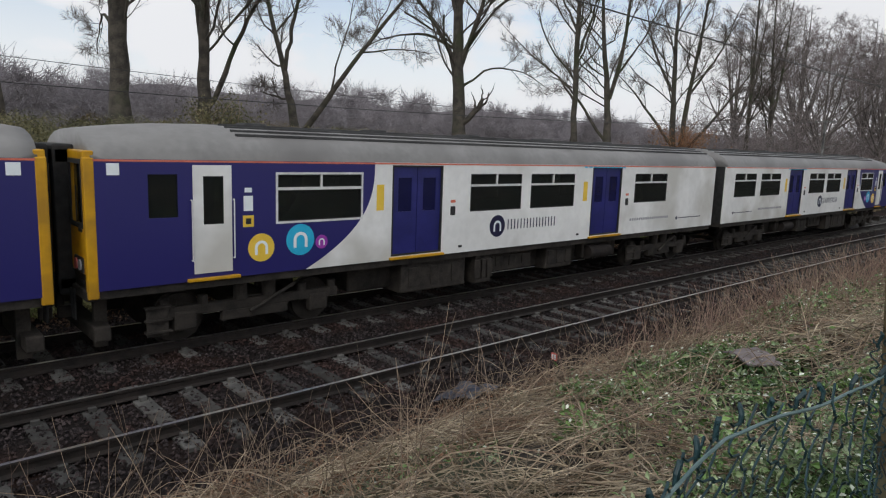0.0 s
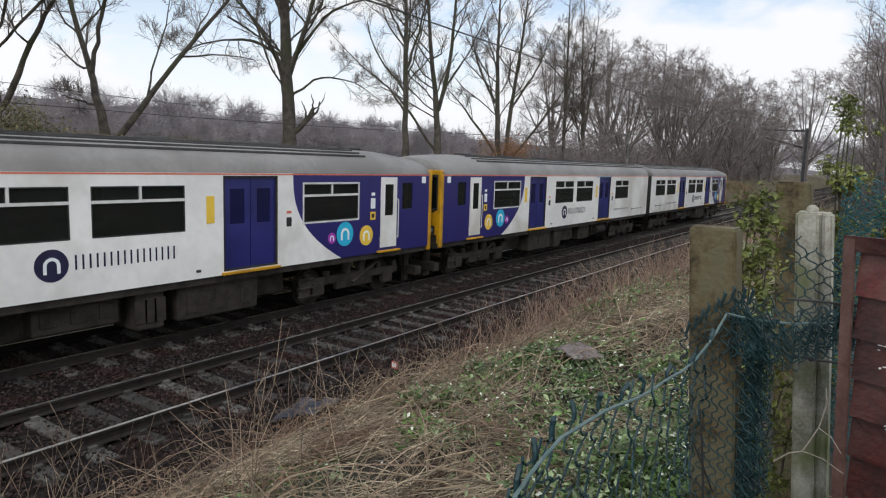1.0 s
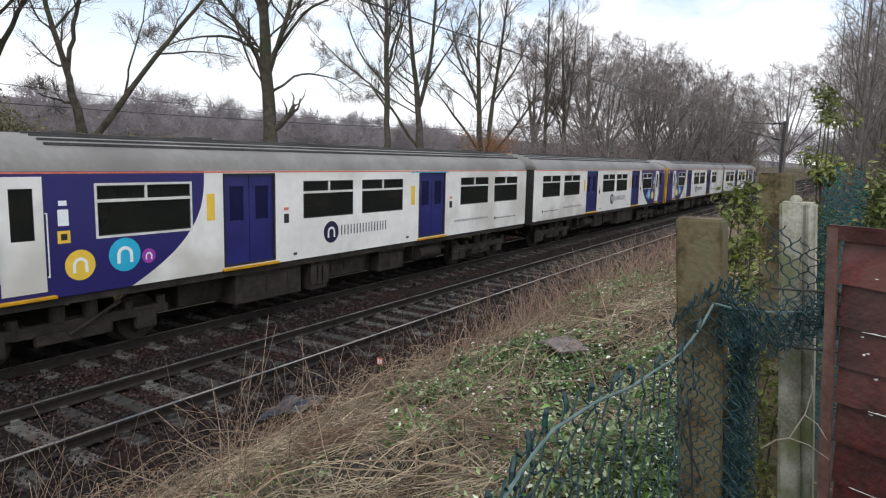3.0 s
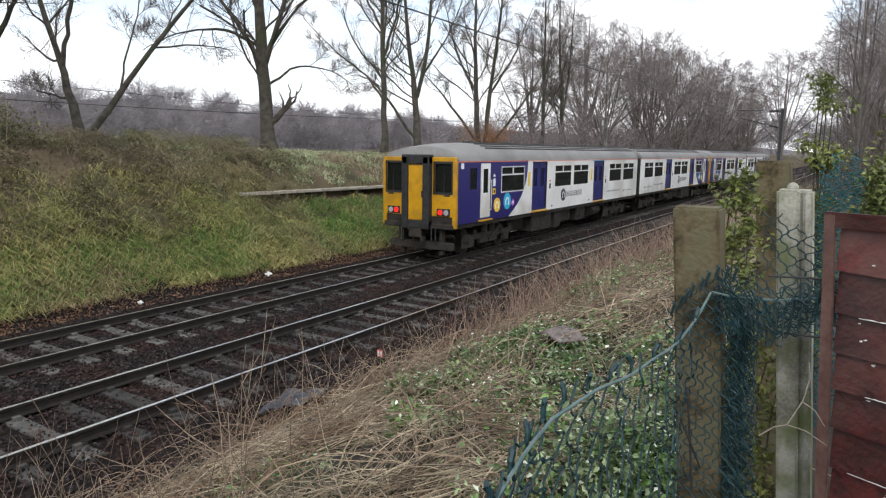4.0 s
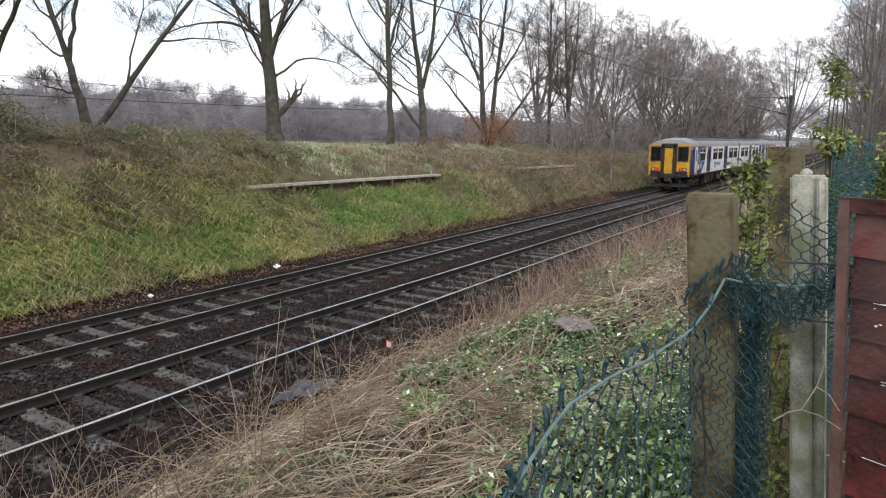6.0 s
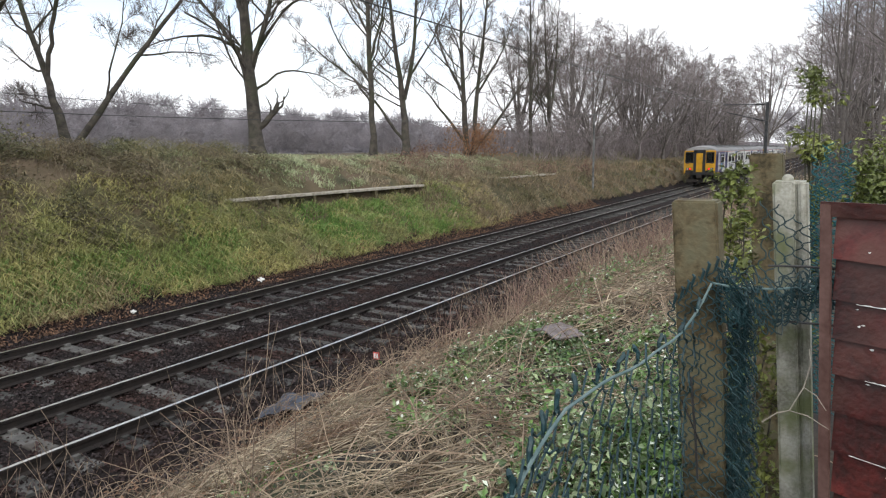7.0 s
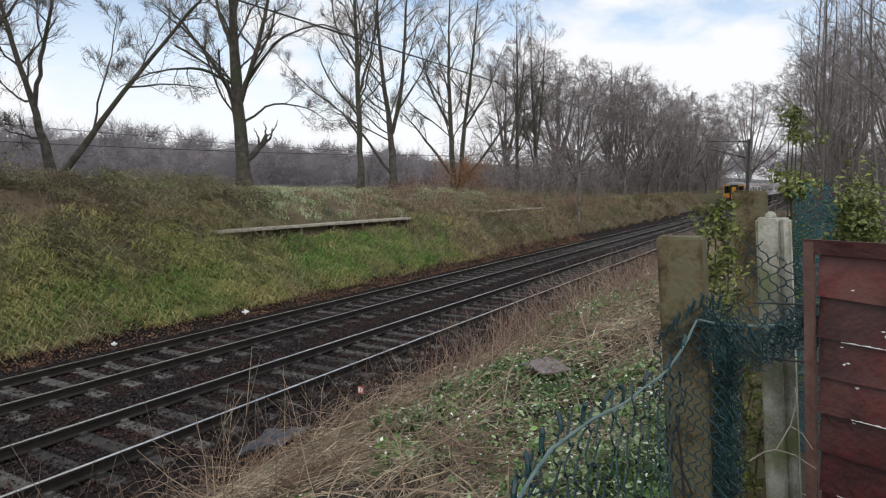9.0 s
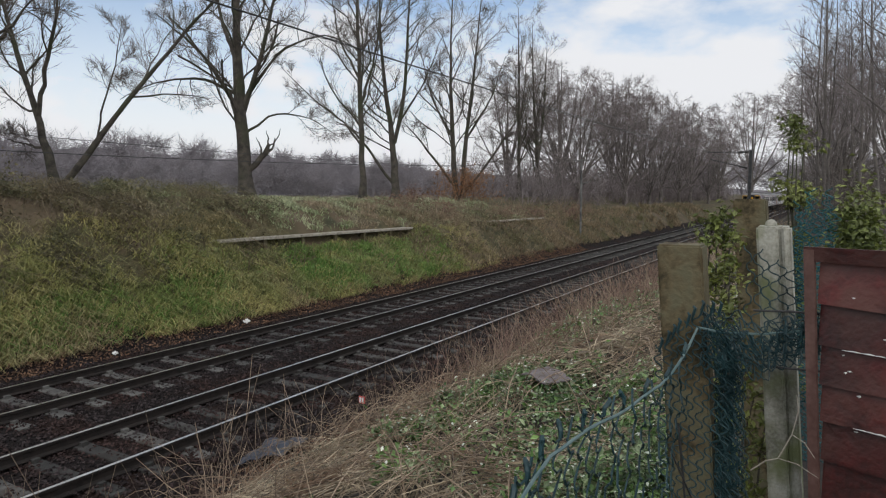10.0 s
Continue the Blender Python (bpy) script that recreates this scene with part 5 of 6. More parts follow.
    for i in range(n):
        hh = rng.uniform(0.4, 1.15)
        d = unit(np.array([rng.normal(0, .3), rng.normal(0, .3), 1.0]))
        pts = [np.array([x[i], y[i], z[i] - .03])]
        for k in range(3):
            d = unit(d + rng.normal(0, .13, 3))
            pts.append(pts[-1] + d * hh / 3)
        cane.tube(pts, np.linspace(.0042, .0022, 4), 3)
    tagged(new("dry_canes", cane.mesh("dry_canes", M_cane)), "thicket of upright reddish brown dead stems", "dead stems", kind="stuff")
    tagged(new("dry_stalks", st.mesh("dry_stalks", M_stalk)), "tall dry brown stalks and bare bramble canes", "stalks", kind="stuff")


build_vegetation()


def leafy_bush(x, y, w, h, n, size, mat, label, name="bush"):
    """A loose rounded shrub: bare stems with leaves hanging on them."""
    rng = np.random.default_rng(int(x * 10))
    z = float(height(x, y))
    ob = thing(name, None, None, label, "bush")
    stems, lv = Strands(), Strands()
    for _ in range(26):
        d = unit(np.array([rng.normal(0, .5), rng.normal(0, .5), 1.0]))
        p = [np.array([x + rng.normal(0, w * .2), y + rng.normal(0, w * .2), z - .1])]
        for i in range(4):
            d = unit(d + rng.normal(0, .2, 3))
            p.append(p[-1] + d * h * rng.uniform(.7, 1.1) / 4)
        stems.tube(p, np.linspace(.02, .006, 5), 4)
        k = n // 26
        i = rng.integers(1, 4, k)
        pa = np.array(p)
        c = pa[i] + (pa[i + 1] - pa[i]) * rng.uniform(0, 1, k)[:, None] + rng.normal(0, w * .13, (k, 3))
        leaves(lv, c, size, rng, .1)
    part("branchwork", stems.mesh("bush_stems", M_stalk), None, ob)
    part("foliage", lv.mesh("bush_leaves", mat), None, ob)


leafy_bush(44.6, 16.2, 2.2, 3.0, 2200, 0.075, M_copper, "young beech holding its copper leaves below the bare trees")
leafy_bush(33.0, 13.4, 1.4, 1.3, 700, 0.05, M_redbush, "reddish brown shrub on top of the far bank")
leafy_bush(7.9, 11.6, 1.6, 1.5, 2600, 0.045, M_bramble, "dark evergreen bush on top of the far bank")
for bx, by in ((27.5, 10.8), (30.5, 9.6), (37.0, 9.2), (41.5, 8.8), (46.0, 8.0), (50.0, 8.6)):
    leafy_bush(bx, by, 1.8, 0.9, 500, 0.045, M_redbush, "low brown scrub bush on the far bank", "scrub_bush")

# ---- old platform edge on the far bank ----
def platform_edge(x0, x1, z0, z1):
    ob = thing("platform_edge", None, None, "remains of an old platform edge of pale slabs on short stubs", "platform", "platform remains")
    n = max(2, round((x1 - x0) / 1.9))
    rng = random.Random(int(x0))
    for i in range(n):
        a, b = x0 + (x1 - x0) * i / n, x0 + (x1 - x0) * (i + 1) / n - 0.02
        za, zb = z0 + (z1 - z0) * i / n, z0 + (z1 - z0) * (i + 1) / n
        bm = bmesh.new()
        box(bm, (a, 7.85, -0.045), (b, 8.4, 0.045), 0.012)
        for v in bm.verts:
            v.co.z += za + (zb - za) * (v.co.x - a) / (b - a) + rng.uniform(-0.004, 0.004)
        part("slab", bm, M_oldwood, ob)
        bm = bmesh.new()
        box(bm, (a + 0.05, 7.9, za - 0.75), (a + 0.2, 8.15, za - 0.03), 0.015)
        part("stub", bm, M_mossconc, ob)


platform_edge(13.5, 24.7, 2.03, 1.96)
platform_edge(33.0, 40.8, 1.96, 1.92)


# ---- masts and wires ----
def bar(bm, a, b, r, sides=8):
    a, b = Vector(a), Vector(b)
    m = Matrix.Translation((a + b) / 2) @ (b - a).to_track_quat("Z", "Y").to_matrix().to_4x4()
    bmesh.ops.create_cone(bm, cap_ends=True, segments=sides, radius1=r, radius2=r, depth=(b - a).length, matrix=m)


def telegraph_post(x, y, top):
    ob = thing("trackside_post", None, None, "thin weathered trackside post with a short crossbar", "post")
    z = float(height(x, y))
    bm = bmesh.new()
    bar(bm, (x, y, z - 0.2), (x, y, top), 0.075, 10)
    part("pole", bm, M_greypole, ob)
    bm = bmesh.new()
    bar(bm, (x - 0.3, y + 0.5, top - 0.08), (x + 0.3, y - 0.5, top - 0.08), 0.04)
    part("crossbar", bm, M_greypole, ob)
    bm = bmesh.new()
    bar(bm, (x, y, top - 1.7), (x + 0.5, y - 0.5, top - 1.55), 0.03)
    part("bracket", bm, M_greypole, ob)


telegraph_post(44.3, 6.5, 5.95)


def catenary_mast(x, y, top):
    ob = thing("catenary_mast", None, None, "grey steel overhead line mast with two cantilever arms", "mast")
    z = float(height(x, y))
    bm = bmesh.new()
    for s in (-1, 1):
        box(bm, (x - 0.12, y + s * 0.11 - 0.012, z - 0.2), (x + 0.12, y + s * 0.11 + 0.012, top))
    box(bm, (x - 0.012, y - 0.11, z - 0.2), (x + 0.012, y + 0.11, top))
    part("column", bm, M_steel, ob)
    for z0, z1, reach in ((top - 0.2, top - 0.12, 3.3), (top - 1.55, top - 0.75, 3.0)):
        bm = bmesh.new()
        bar(bm, (x, y, z0), (x - 0.4, y + reach, z1), 0.035)
        arm = part("cantilever", bm, M_steel, ob)
        bm = bmesh.new()
        bar(bm, (x - 0.03, y + 0.25, z0 + (z1 - z0) * 0.08), (x - 0.1, y + 0.85, z0 + (z1 - z0) * 0.26), 0.075)
        part("insulator", bm, M_cable, arm)


catenary_mast(59.5, -2.8, 7.15)


def wire(name, label, pts, r, sag):
    st = Strands()
    for a, b in zip(pts, pts[1:]):
        a, b = np.array(a, float), np.array(b, float)
        q = np.linspace(0, 1, 14)
        p = a + (b - a) * q[:, None]
        p[:, 2] -= sag * 4 * q * (1 - q)
        st.tube(p, np.full(14, r), 5)
    tagged(new(name, st.mesh(name, M_cable)), label, "cable")


wire("overhead_wire", "dark overhead line wire running along the near track", [(-30, 0.1, 7.3), (59.2, 0.3, 7.0)], 0.018, 0.55)
wire("overhead_wire", "lower overhead contact wire along the line", [(59.2, 0.3, 7.0), (130, 0.5, 7.1)], 0.014, 0.4)
wire("telephone_wire", "thin telephone wire strung above the far bank", [(-20, 6.5, 5.0), (44.3, 6.5, 5.85)], 0.010, 0.95)
wire("telephone_wire", "thin telephone wire strung above the far bank", [(-20, 12.5, 6.4), (60, 12.5, 6.0)], 0.010, 1.0)


# ---- fence corner by the camera ----
def fence_post(x0, x1, y0, y1, z0, z1, mat, label, lean=0.0, groove=False, cap=False):
    bm = bmesh.new()
    if groove:
        w = y1 - y0
        prof = [(x0, y0), (x1, y0), (x1, y1), (x0, y1), (x0, y0 + w * 0.36), (x0 + 0.022, y0 + w * 0.34), (x0 + 0.022, y0 + w * 0.28), (x0, y0 + w * 0.26)]
    else:
        prof = [(x0, y0), (x1, y0), (x1, y1), (x0, y1)]
    a = [bm.verts.new((x, y, z0)) for x, y in prof]
    b = [bm.verts.new((x, y, z1)) for x, y in prof]
    n = len(prof)
    for i in range(n):
        bm.faces.new((a[i], a[(i + 1) % n], b[(i + 1) % n], b[i]))
    bm.faces.new(b)
    bm.faces.new(a[::-1])
    bmesh.ops.recalc_face_normals(bm, faces=bm.faces)
    bmesh.ops.bevel(bm, geom=list(bm.edges), offset=0.006, segments=2, affect="EDGES")
    bmesh.ops.subdivide_edges(bm, edges=[e for e in bm.edges if e.calc_length() > 0.5], cuts=9)
    rng = random.Random(3)
    for v in bm.verts:
        v.co.y += lean * (z1 - v.co.z)
        v.co.x += rng.uniform(-.0012, .0012)
    ob = thing("fence_post", bm, mat, label, "fence post", "fence posts")
    if cap:
        bm = bmesh.new()
        bmesh.ops.create_uvsphere(bm, u_segments=12, v_segments=8, radius=0.016, matrix=Matrix.Translation((x0 + 0.05, (y0 + y1) / 2 + 0.008, z1 + 0.004)))
        part("lifting_eye", bm, M_conc, ob)
    return ob


fence_post(1.06, 1.16, -8.387, -8.262, 1.7, 3.342, M_mossconc, "brown mossy fence post wrapped by wire mesh", lean=-0.075)
fence_post(1.20, 1.30, -8.602, -8.512, 1.7, 3.394, M_conc, "pale grooved concrete fence post streaked with algae", lean=-0.075, groove=True, cap=True)
fence_post(1.94, 2.04, -8.48, -8.36, 1.7, 3.468, M_mossconc, "dark mossy fence post behind the hedge", lean=-0.075)

PANEL_O, PANEL_D = Vector((1.052, -8.657, 0)), Vector((-0.42, -0.907, 0))


def fence_panel():
    ob = thing("timber_fence", None, None, "red-brown stained overlapping timber fence panel with chipped edges", "fence panel")
    side = Vector((0.907, -0.42, 0))
    rng = random.Random(9)

    def board(a, b, z0, z1, t0, t1, dz=0.0):
        """A board from a to b along the panel; t0 and t1: how far its lower and upper edge stand out."""
        bm = bmesh.new()
        k = 10
        rows = []
        for i in range(k + 1):
            u = a + (b - a) * i / k
            w = rng.uniform(-0.004, 0.004)
            base = PANEL_O + PANEL_D * u
            pts = []
            for t, z in ((t0, z0 + w), (t1, z1), (t1 - 0.01, z1), (t0 - 0.012, z0 + w)):
                pts.append(bm.verts.new(base - side * t + Vector((-0.02, -0.055, 0)) * (3.35 - z) + Vector((0, 0, z + dz * u))))
            rows.append(pts)
        for r, s in zip(rows, rows[1:]):
            for i in range(4):
                bm.faces.new((r[i], r[(i + 1) % 4], s[(i + 1) % 4], s[i]))
        bm.faces.new(rows[0])
        bm.faces.new(rows[-1][::-1])
        bmesh.ops.recalc_face_normals(bm, faces=bm.faces)
        return bm

    part("top_rail", board(0, 1.7, 3.315, 3.352, 0.035, 0.035, 0.006), M_panel, ob)
    part("stile", board(0.0, 0.026, 1.95, 3.345, 0.036, 0.036), M_stile, ob, "weathered greyish red upright")
    z, flecks = 3.33, bmesh.new()
    for i in range(13):
        h = rng.uniform(0.095, 0.12)
        part("slat", board(0.03, 1.7, z - h - 0.02, z, 0.03, 0.008, 0.004), M_panel, ob)
        if i % 2:
            bm, k, a0 = bmesh.new(), 36, rng.uniform(0.04, 0.12)
            rows = []
            for j in range(k + 1):
                u = a0 + (0.2 + 0.5 * ((i * 0.37) % 1)) * j / k
                thick = max(0.0006, 0.0034 * math.sin(math.pi * j / k) + rng.uniform(-0.0022, 0.0018))
                zb = z - h - 0.0205
                base = PANEL_O + PANEL_D * u - side * 0.0325 + Vector((-0.02, -0.055, 0)) * (3.35 - zb)
                rows.append([bm.verts.new(base + Vector((0, 0, zb + 0.004 * u + dz)) - side * t) for dz, t in ((0, 0), (thick, 0.0), (thick, -0.004), (0, -0.004))])
            for r, q in zip(rows, rows[1:]):
                for j in range(4):
                    bm.faces.new((r[j], r[(j + 1) % 4], q[(j + 1) % 4], q[j]))
            bmesh.ops.recalc_face_normals(bm, faces=bm.faces)
            part("chipped_edge", bm, M_white, ob, "bare pale wood where the stain has chipped")
        for _ in range(5):
            f, u = rng.uniform(0.25, 0.85), rng.uniform(0.06, 0.55)
            zz = z - (h + 0.02) * f
            p = PANEL_O + PANEL_D * u - side * (0.008 + 0.022 * f + 0.0012) + Vector((-0.02, -0.055, 0)) * (3.35 - zz) + Vector((0, 0, zz + 0.004 * u))
            w, t = PANEL_D * rng.uniform(0.002, 0.006), Vector((0, 0, rng.uniform(0.0012, 0.003)))
            quad = [p - w, p - t * 1.2 + w * 0.2, p + w, p + t + w * 0.3]
            front, back = [flecks.verts.new(q - side * 0.001) for q in quad], [flecks.verts.new(q + side * 0.002) for q in quad]
            flecks.faces.new(front)
            for j in range(4):
                flecks.faces.new((front[j], front[(j + 1) % 4], back[(j + 1) % 4], back[j]))
        z -= h
    bmesh.ops.recalc_face_normals(flecks, faces=flecks.faces)
    part("paint_flecks", flecks, M_white, ob, "small pale flecks of chipped stain")["kind"] = "stuff"


fence_panel()


def zigzag(st, top, bottom, width, n, r, rng, phase, jitter=0.003, depth=0.0):
    """One strand of chain-link: a rounded zigzag from top to bottom, bending sideways along width."""
    k = 3 * (n - 1) + 1
    q = np.linspace(0, 1, k)
    s = np.clip(1.35 * np.cos(np.pi * (q * (n - 1) + phase)), -1, 1)
    p = top + (bottom - top) * q[:, None] + width[None] * s[:, None]
    p[:, 1] += depth * np.sin(2 * np.pi * (q * (n - 1) + phase) * 0.5 + 0.8)
    knots = rng.normal(0, jitter, (n, 3))
    p += np.stack([np.interp(q, np.linspace(0, 1, n), knots[:, j]) for j in range(3)], 1)
    st.tubes(p[None], np.full((1, k), r), 4)


def fence_top(x):
    return float(np.interp(x, [-1.2, -0.12, 0.235, 0.635, 0.805, 0.93, 0.995, 1.05], [2.93, 2.975, 3.0, 2.99, 3.005, 3.07, 3.12, 3.14]))


def fence_line(x):
    return float(np.interp(x, [-1.2, -0.12, 0.235, 0.635, 1.0, 1.1], [-8.30, -8.288, -8.25, -8.30, -8.385, -8.40]))


def chain_link():
    rng = np.random.default_rng(17)
    ob = thing("wire_fence", None, None, "sagging dark green plastic-coated chain-link fence", "wire fence")
    st = Strands()
    pitch = 0.05
    for i, x in enumerate(np.arange(-1.15, 0.93, pitch)):
        zt = fence_top(x) + 0.015
        top, bot = np.array([x, fence_line(x), zt]), np.array([x + 0.02, fence_line(x) + 0.03, 2.0])
        top[1] += 0.012 * math.sin(x * 5)
        zigzag(st, top, bot, np.array([pitch * 0.66, 0.004, 0]), 30, 0.0028, rng, i % 2, 0.006, 0.005)
        if i % 2:
            hook = Strands()
            e = top + np.array([pitch * 0.5, 0, -.006])
            a, b = rng.normal(0, .005, 2)
            hook.tube([e + [-.010, 0, -.016], e + [-.006, 0, .004], e + [a, b, .018], e + [a + .004, b + .004, .024]], [.0032, .0052, .0058, .003], 6)
            hook.tube([e + [.010, .003, -.016], e + [.006, .003, .004], e + [a, b, .011], e + [a - .007, b, .016]], [.0032, .0042, .0045, .003], 5)
            part("knuckle", hook.mesh("knuckle", M_wire), None, ob)
    part("mesh", st.mesh("chain_mesh", M_wire), None, ob)
    # the last stretch turns across the front of the mossy post
    st = Strands()
    step = 0.019
    for i, y in enumerate(np.arange(-8.292, -8.45, -step)):
        zt = 3.06 + 0.11 * min(1.0, (-8.292 - y) / 0.11)
        bulge = 0.02 * math.sin(i * 1.1)
        top = np.array([0.985 + 0.004 * i + bulge * 0.4, y, zt])
        bot = np.array([0.97 + 0.004 * i + bulge, y - 0.07, 1.98])
        zigzag(st, top, bot, np.array([0.002, step * 0.54, 0]), 54, 0.0022, rng, i % 2, 0.0022)
        hook = Strands()
        e = top + np.array([0, rng.normal(0, .004), 0])
        hook.tube([e + [0, .005, -.02], e, e + [0, -.004, .016], e + [.003, .002, .022]], [.0026, .0042, .0046, .003], 6)
        part("knuckle", hook.mesh("knuckle", M_wire), None, ob)
    part("mesh", st.mesh("wrapped_mesh", M_wire), None, ob)
    st = Strands()
    xs = np.linspace(-1.15, 1.0, 40)
    pts = [np.array([x, fence_line(x) - 0.008, fence_top(x) - 0.004 + 0.004 * math.sin(x * 19)]) for x in xs]
    pts += [np.array([1.03, -8.45, 3.105]), np.array([1.03, -8.55, 3.11]), np.array([1.035, -8.66, 3.13]), np.array([1.04, -8.70, 3.135])]
    st.tube(pts, np.full(len(pts), 0.0036), 6)
    part("line_wire", st.mesh("line_wire", M_wire2), None, ob, "pale green straining wire")
    # mesh bunched up across the posts
    st = Strands()
    for i in range(26):
        z = 3.03 + 0.16 * i / 26 + rng.normal(0, .006)
        a, b = np.array([1.02, -8.40, z - 0.02]), np.array([1.035, -8.69, z * 0.6 + 3.12 * 0.4 + 0.02])
        m = (a + b) / 2 + np.array([0, 0, -0.045 + rng.normal(0, .012)])
        zigzag(st, a, m, np.array([0.004, 0.004, 0.011]), 9, 0.0019, rng, i % 2, 0.006)
        zigzag(st, m, b, np.array([0.004, 0.004, 0.011]), 9, 0.0019, rng, i % 2, 0.006)
    for i in range(44):
        y = -8.435 - 0.065 * rng.uniform(0, 1)
        a = np.array([1.03 + rng.uniform(0, .06), y, 3.06 + rng.uniform(-.05, .06)])
        zigzag(st, a, a + np.array([rng.normal(.03, .03), rng.normal(-0.02, .02), -1.05]), np.array([0.005, 0.010, 0]), 40, 0.0016, rng, i % 2, 0.004)
    for i in range(8):
        y = -8.50 - i * 0.022
        zigzag(st, np.array([1.16, y, 3.34 - i * .012]), np.array([1.13, y - .01, 3.10]), np.array([0.004, 0.012, 0]), 9, 0.0019, rng, i % 2, 0.003)
    part("bunched_mesh", st.mesh("bunched_mesh", M_wire), None, ob, "crumpled blue-green mesh")
    st = Strands()
    for pts in ([(1.02, -8.53, 3.175), (1.03, -8.62, 3.178), (1.035, -8.72, 3.176)], [(1.05, -8.52, 3.02), (1.03, -8.60, 3.025), (1.02, -8.73, 3.03)],
                [(0.93, -8.36, 2.86), (0.95, -8.375, 2.7), (0.965, -8.385, 2.55)], [(0.90, -8.345, 2.80), (0.98, -8.40, 2.62)]):
        st = Strands()
        st.tube(pts, np.full(len(pts), 0.0034 if len(pts) > 2 else 0.0026), 6)
        part("tie_wire", st.mesh("tie_wire", M_cable), None, ob, "black tie wire")


chain_link()


def garden_net():
    rng = np.random.default_rng(19)
    st = Strands()
    o, u = np.array([2.06, -8.585, 0.0]), np.array([0.0, -1.0, 0.0])
    for i in range(15):
        p = o + u * i * 0.0095
        zigzag(st, np.append(p[:2], 3.46 - 0.05 * math.sin(i)), np.append(p[:2] + .02, 2.4), np.array([0.004, 0.011, 0]), 60, 0.0022, rng, i % 2, 0.004)
    ob = thing("garden_net", None, None, "ragged blue-green garden netting on the boundary", "netting")
    part("net", st.mesh("net", M_net), None, ob)


garden_net()


def hedge():
    rng = np.random.default_rng(23)
    ob = thing("hedge_shrub", None, None, "straggly privet shrub with yellow-green leaves behind the posts", "shrub")
    stems, lv = Strands(), Strands()
    for base, top, n in (((1.6, -8.37, 2.2), (1.62, -8.345, 3.355), 4), ((1.5, -8.42, 2.2), (1.55, -8.40, 3.26), 2), ((2.25, -8.56, 2.2), (2.32, -8.53, 3.74), 4), ((2.3, -8.6, 2.2), (2.32, -8.58, 3.5), 3), ((1.3, -8.47, 2.1), (1.3, -8.48, 2.8), 2)):
        base, top = np.array(base), np.array(top)
        for k in range(n):
            q = np.linspace(0, 1, 7)[:, None]
            p = base + (top - base) * q + np.cumsum(rng.normal(0, .013, (7, 3)), 0)
            stems.tube(p, np.linspace(.006, .0022, 7), 5)
            for i in range(2, 7):
                for _ in range(4):
                    e = unit(rng.normal(size=3) + UP * .3)
                    tip = p[i] + e * rng.uniform(.03, .085)
                    stems.tube([p[i], (p[i] + tip) / 2 + rng.normal(0, .006, 3), tip], [.0022, .0018, .0014], 4)
                    c = p[i] + (tip - p[i]) * rng.uniform(.2, 1.1, 18)[:, None] + rng.normal(0, .017, (18, 3))
                    leaves(lv, c, 0.012, rng, 0.2)
    part("branchwork", stems.mesh("branchwork", M_bark), None, ob)
    part("leaves", lv.mesh("leaves", M_hedge), None, ob, "yellow-green leaves")


hedge()


def ivy_heap():
    rng = np.random.default_rng(29)
    lv = Strands()
    n = 2200
    c = np.array([2.15, -8.80, 3.32]) + rng.normal(0, 1, (n, 3)) * [.08, .05, .09]
    leaves(lv, c, 0.012, rng, 0.3)
    ob = thing("ivy_clump", None, None, "clump of pale green ivy over the netting", "ivy")
    part("leaves", lv.mesh("ivy_leaves", M_hedge), None, ob)


ivy_heap()


def dead_twig():
    st = Strands()
    main = [(1.0, -8.54, 2.74), (0.995, -8.575, 2.775), (0.99, -8.605, 2.79), (0.99, -8.635, 2.86), (0.985, -8.648, 2.93), (0.98, -8.642, 2.97)]
    st.tube(main, np.linspace(.0022, .0012, 6), 5)
    st.tube([main[3], (0.985, -8.665, 2.845), (0.98, -8.69, 2.81)], [.0014, .0012, .0009], 4)
    st.tube([main[2], (0.985, -8.65, 2.785), (0.98, -8.70, 2.76)], [.0013, .0011, .0008], 4)
    tagged(new("dead_twig", st.mesh("dead_twig", M_oldwood)), "thin pale dead twig caught across the concrete post", "twig")


dead_twig()


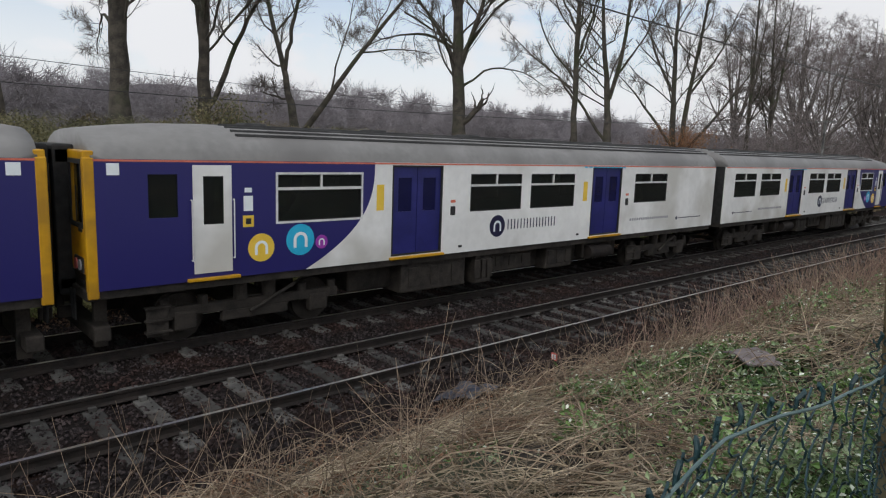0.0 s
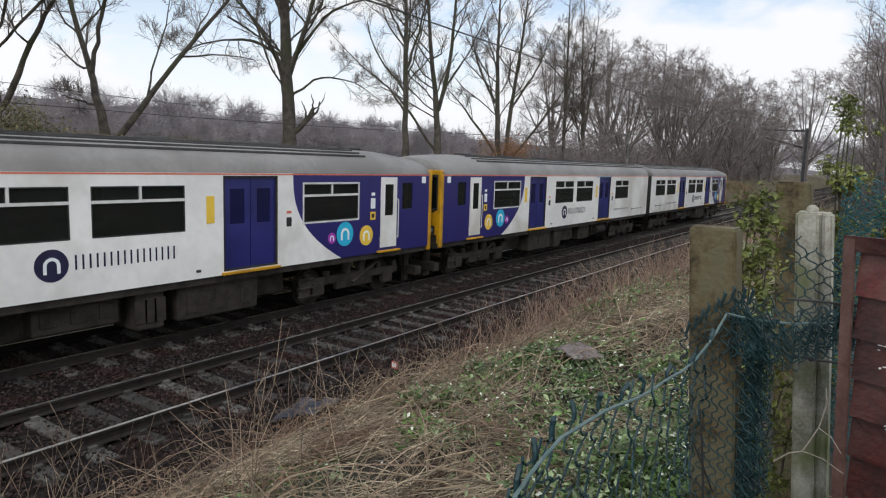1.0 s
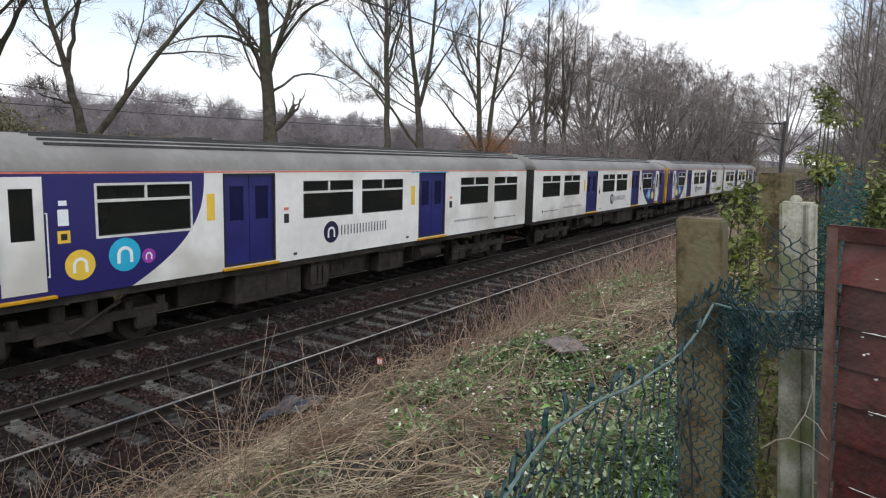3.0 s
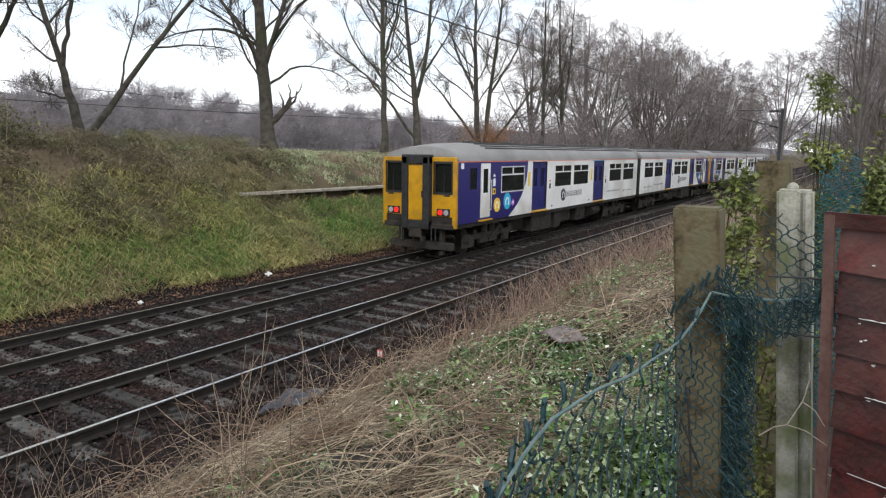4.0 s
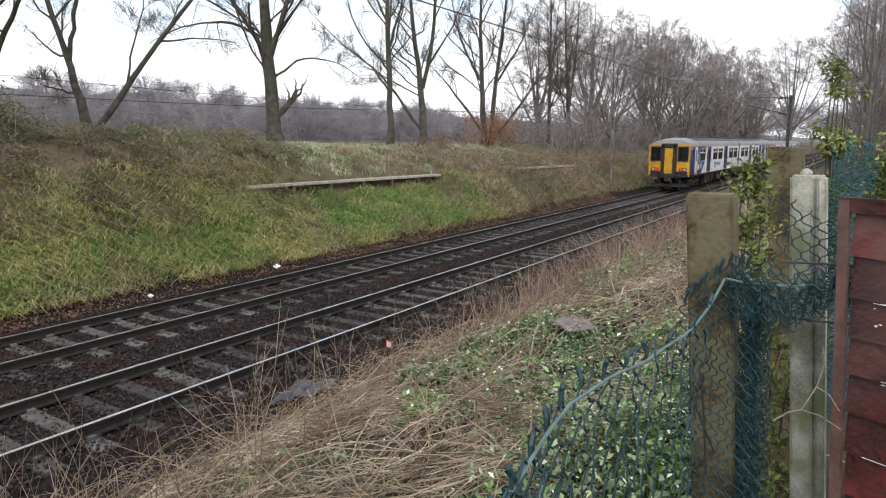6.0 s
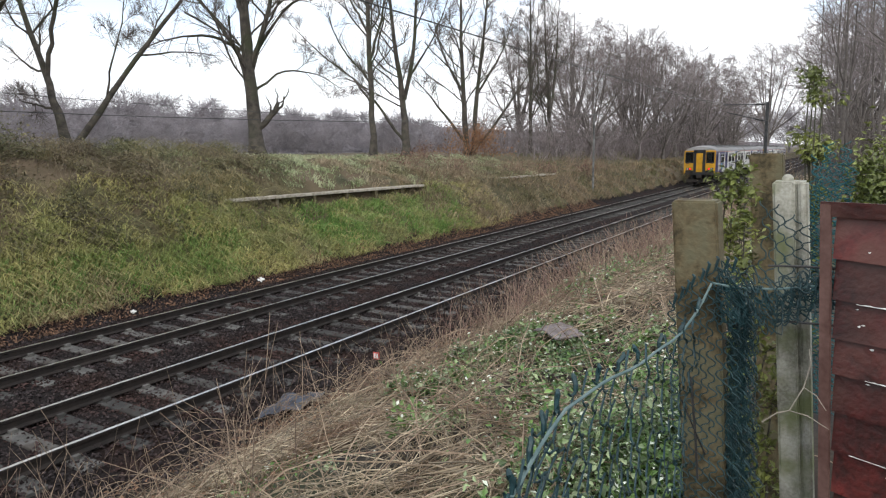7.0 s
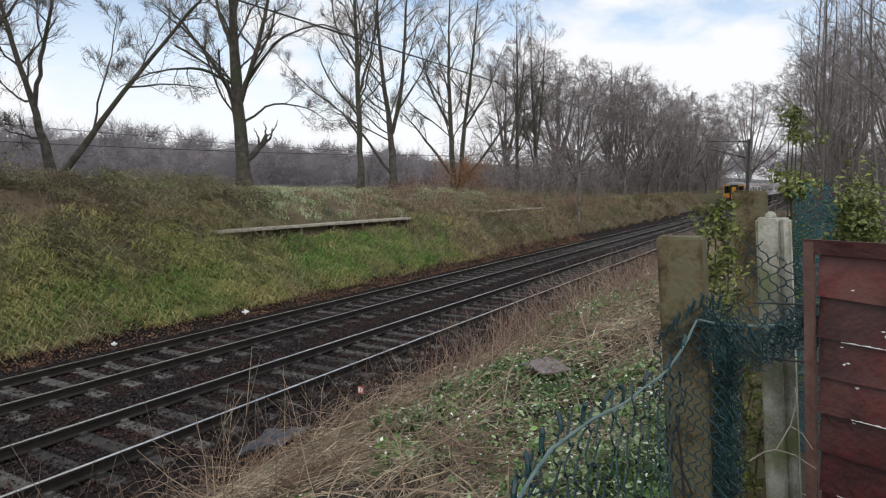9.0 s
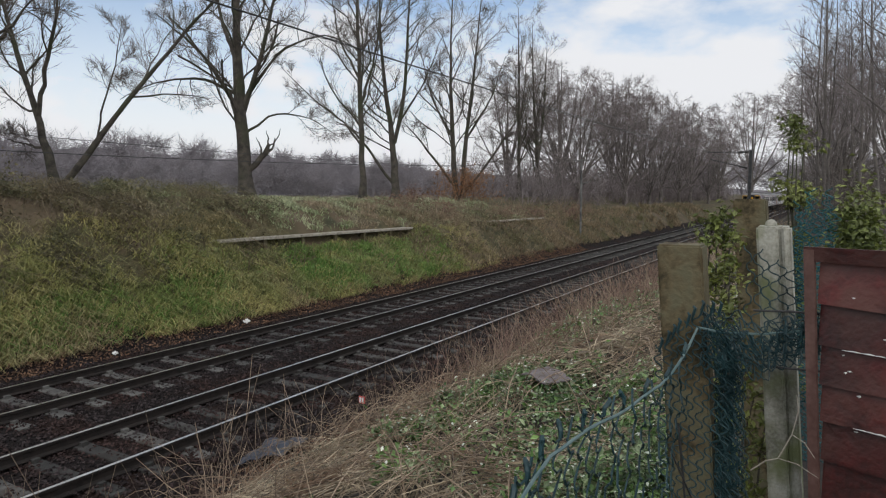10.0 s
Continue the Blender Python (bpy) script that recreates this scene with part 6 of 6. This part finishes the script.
# ---- scraps beside the line ----
def scraps():
    rng = random.Random(31)

    def sheet(name, x, y, w, d, mat, label, category, lift=0.03, turn=0.3, bumpy=0.04):
        bm = bmesh.new()
        bmesh.ops.create_grid(bm, x_segments=8, y_segments=6, size=0.5)
        ca, sa = math.cos(turn), math.sin(turn)
        for v in bm.verts:
            a, b = v.co.x * w, v.co.y * d
            v.co.x, v.co.y = x + a * ca - b * sa, y + a * sa + b * ca
            v.co.z = float(height(v.co.x, v.co.y)) + lift + rng.uniform(0, bumpy)
        g = bmesh.ops.extrude_face_region(bm, geom=list(bm.faces))
        for e in g["geom"]:
            if isinstance(e, bmesh.types.BMVert):
                e.co.z += 0.012
        bmesh.ops.recalc_face_normals(bm, faces=bm.faces)
        thing(name, bm, mat, label, category)

    sheet("plastic_sheet", 5.58, -2.21, 1.0, 0.7, M_plastic, "crumpled blue-black plastic sheet on the ballast edge", "plastic sheet", lift=0.1, bumpy=0.07)
    sheet("stone_slab", 4.7, -6.5, 0.42, 0.3, M_greyslab, "flat grey-purple broken slab lying in the weeds", "slab", lift=0.21, turn=0.9, bumpy=0.01)
    sheet("white_litter", 12.28, 5.46, 0.22, 0.13, M_white, "scrap of white litter at the foot of the bank", "litter", lift=0.03)
    sheet("white_litter", 8.2, 5.35, 0.12, 0.08, M_white, "scrap of white litter at the foot of the bank", "litter", lift=0.03)
    bm = bmesh.new()
    x, y = 7.58, -2.19
    z = float(height(x, y))
    box(bm, (x - 0.012, y - 0.012, z - 0.1), (x + 0.012, y + 0.012, z + 0.3))
    ob = thing("marker_stake", bm, M_railside, "small stake with a red and white marker plate", "marker")
    bm = bmesh.new()
    box(bm, (x - 0.03, y - 0.07, z + 0.24), (x - 0.012, y + 0.05, z + 0.36), 0.004)
    plate = part("plate", bm, M_redsign, ob, "red marker plate")
    bm = bmesh.new()
    for k in range(2):
        box(bm, (x - 0.034, y - 0.05 + 0.05 * k, z + 0.26), (x - 0.028, y - 0.015 + 0.05 * k, z + 0.34))
    part("marking", bm, M_white, plate)


M_greyslab = material("purple_grey_slab", (0.12, 0.10, 0.10), (0.20, 0.175, 0.17), 6, 0.85, bump=0.4)
scraps()


# ---- movement ----
def travelled(t):
    return float(np.interp(t, [a for a, _ in TAIL], [b for _, b in TAIL])) - TAIL[0][1]


def motions():
    for car, off in zip(CARS, OFFSETS):
        walk(car, [(t, pose(x + off, 3.4, 0)) for t, x in TAIL])
    spin, rows, last = 0.0, [], 0.0
    for i in range(301):
        d = travelled(i / 30)
        spin += min(math.degrees((d - last) / 0.43), 88.0)
        last = d
        rows.append((i / 30, spin))
    for wheel in WHEELS:
        x = wheel.location.x
        walk(wheel, [(t, pose(x, 0, 0.43, 0, a, 0)) for t, a in rows])


motions()
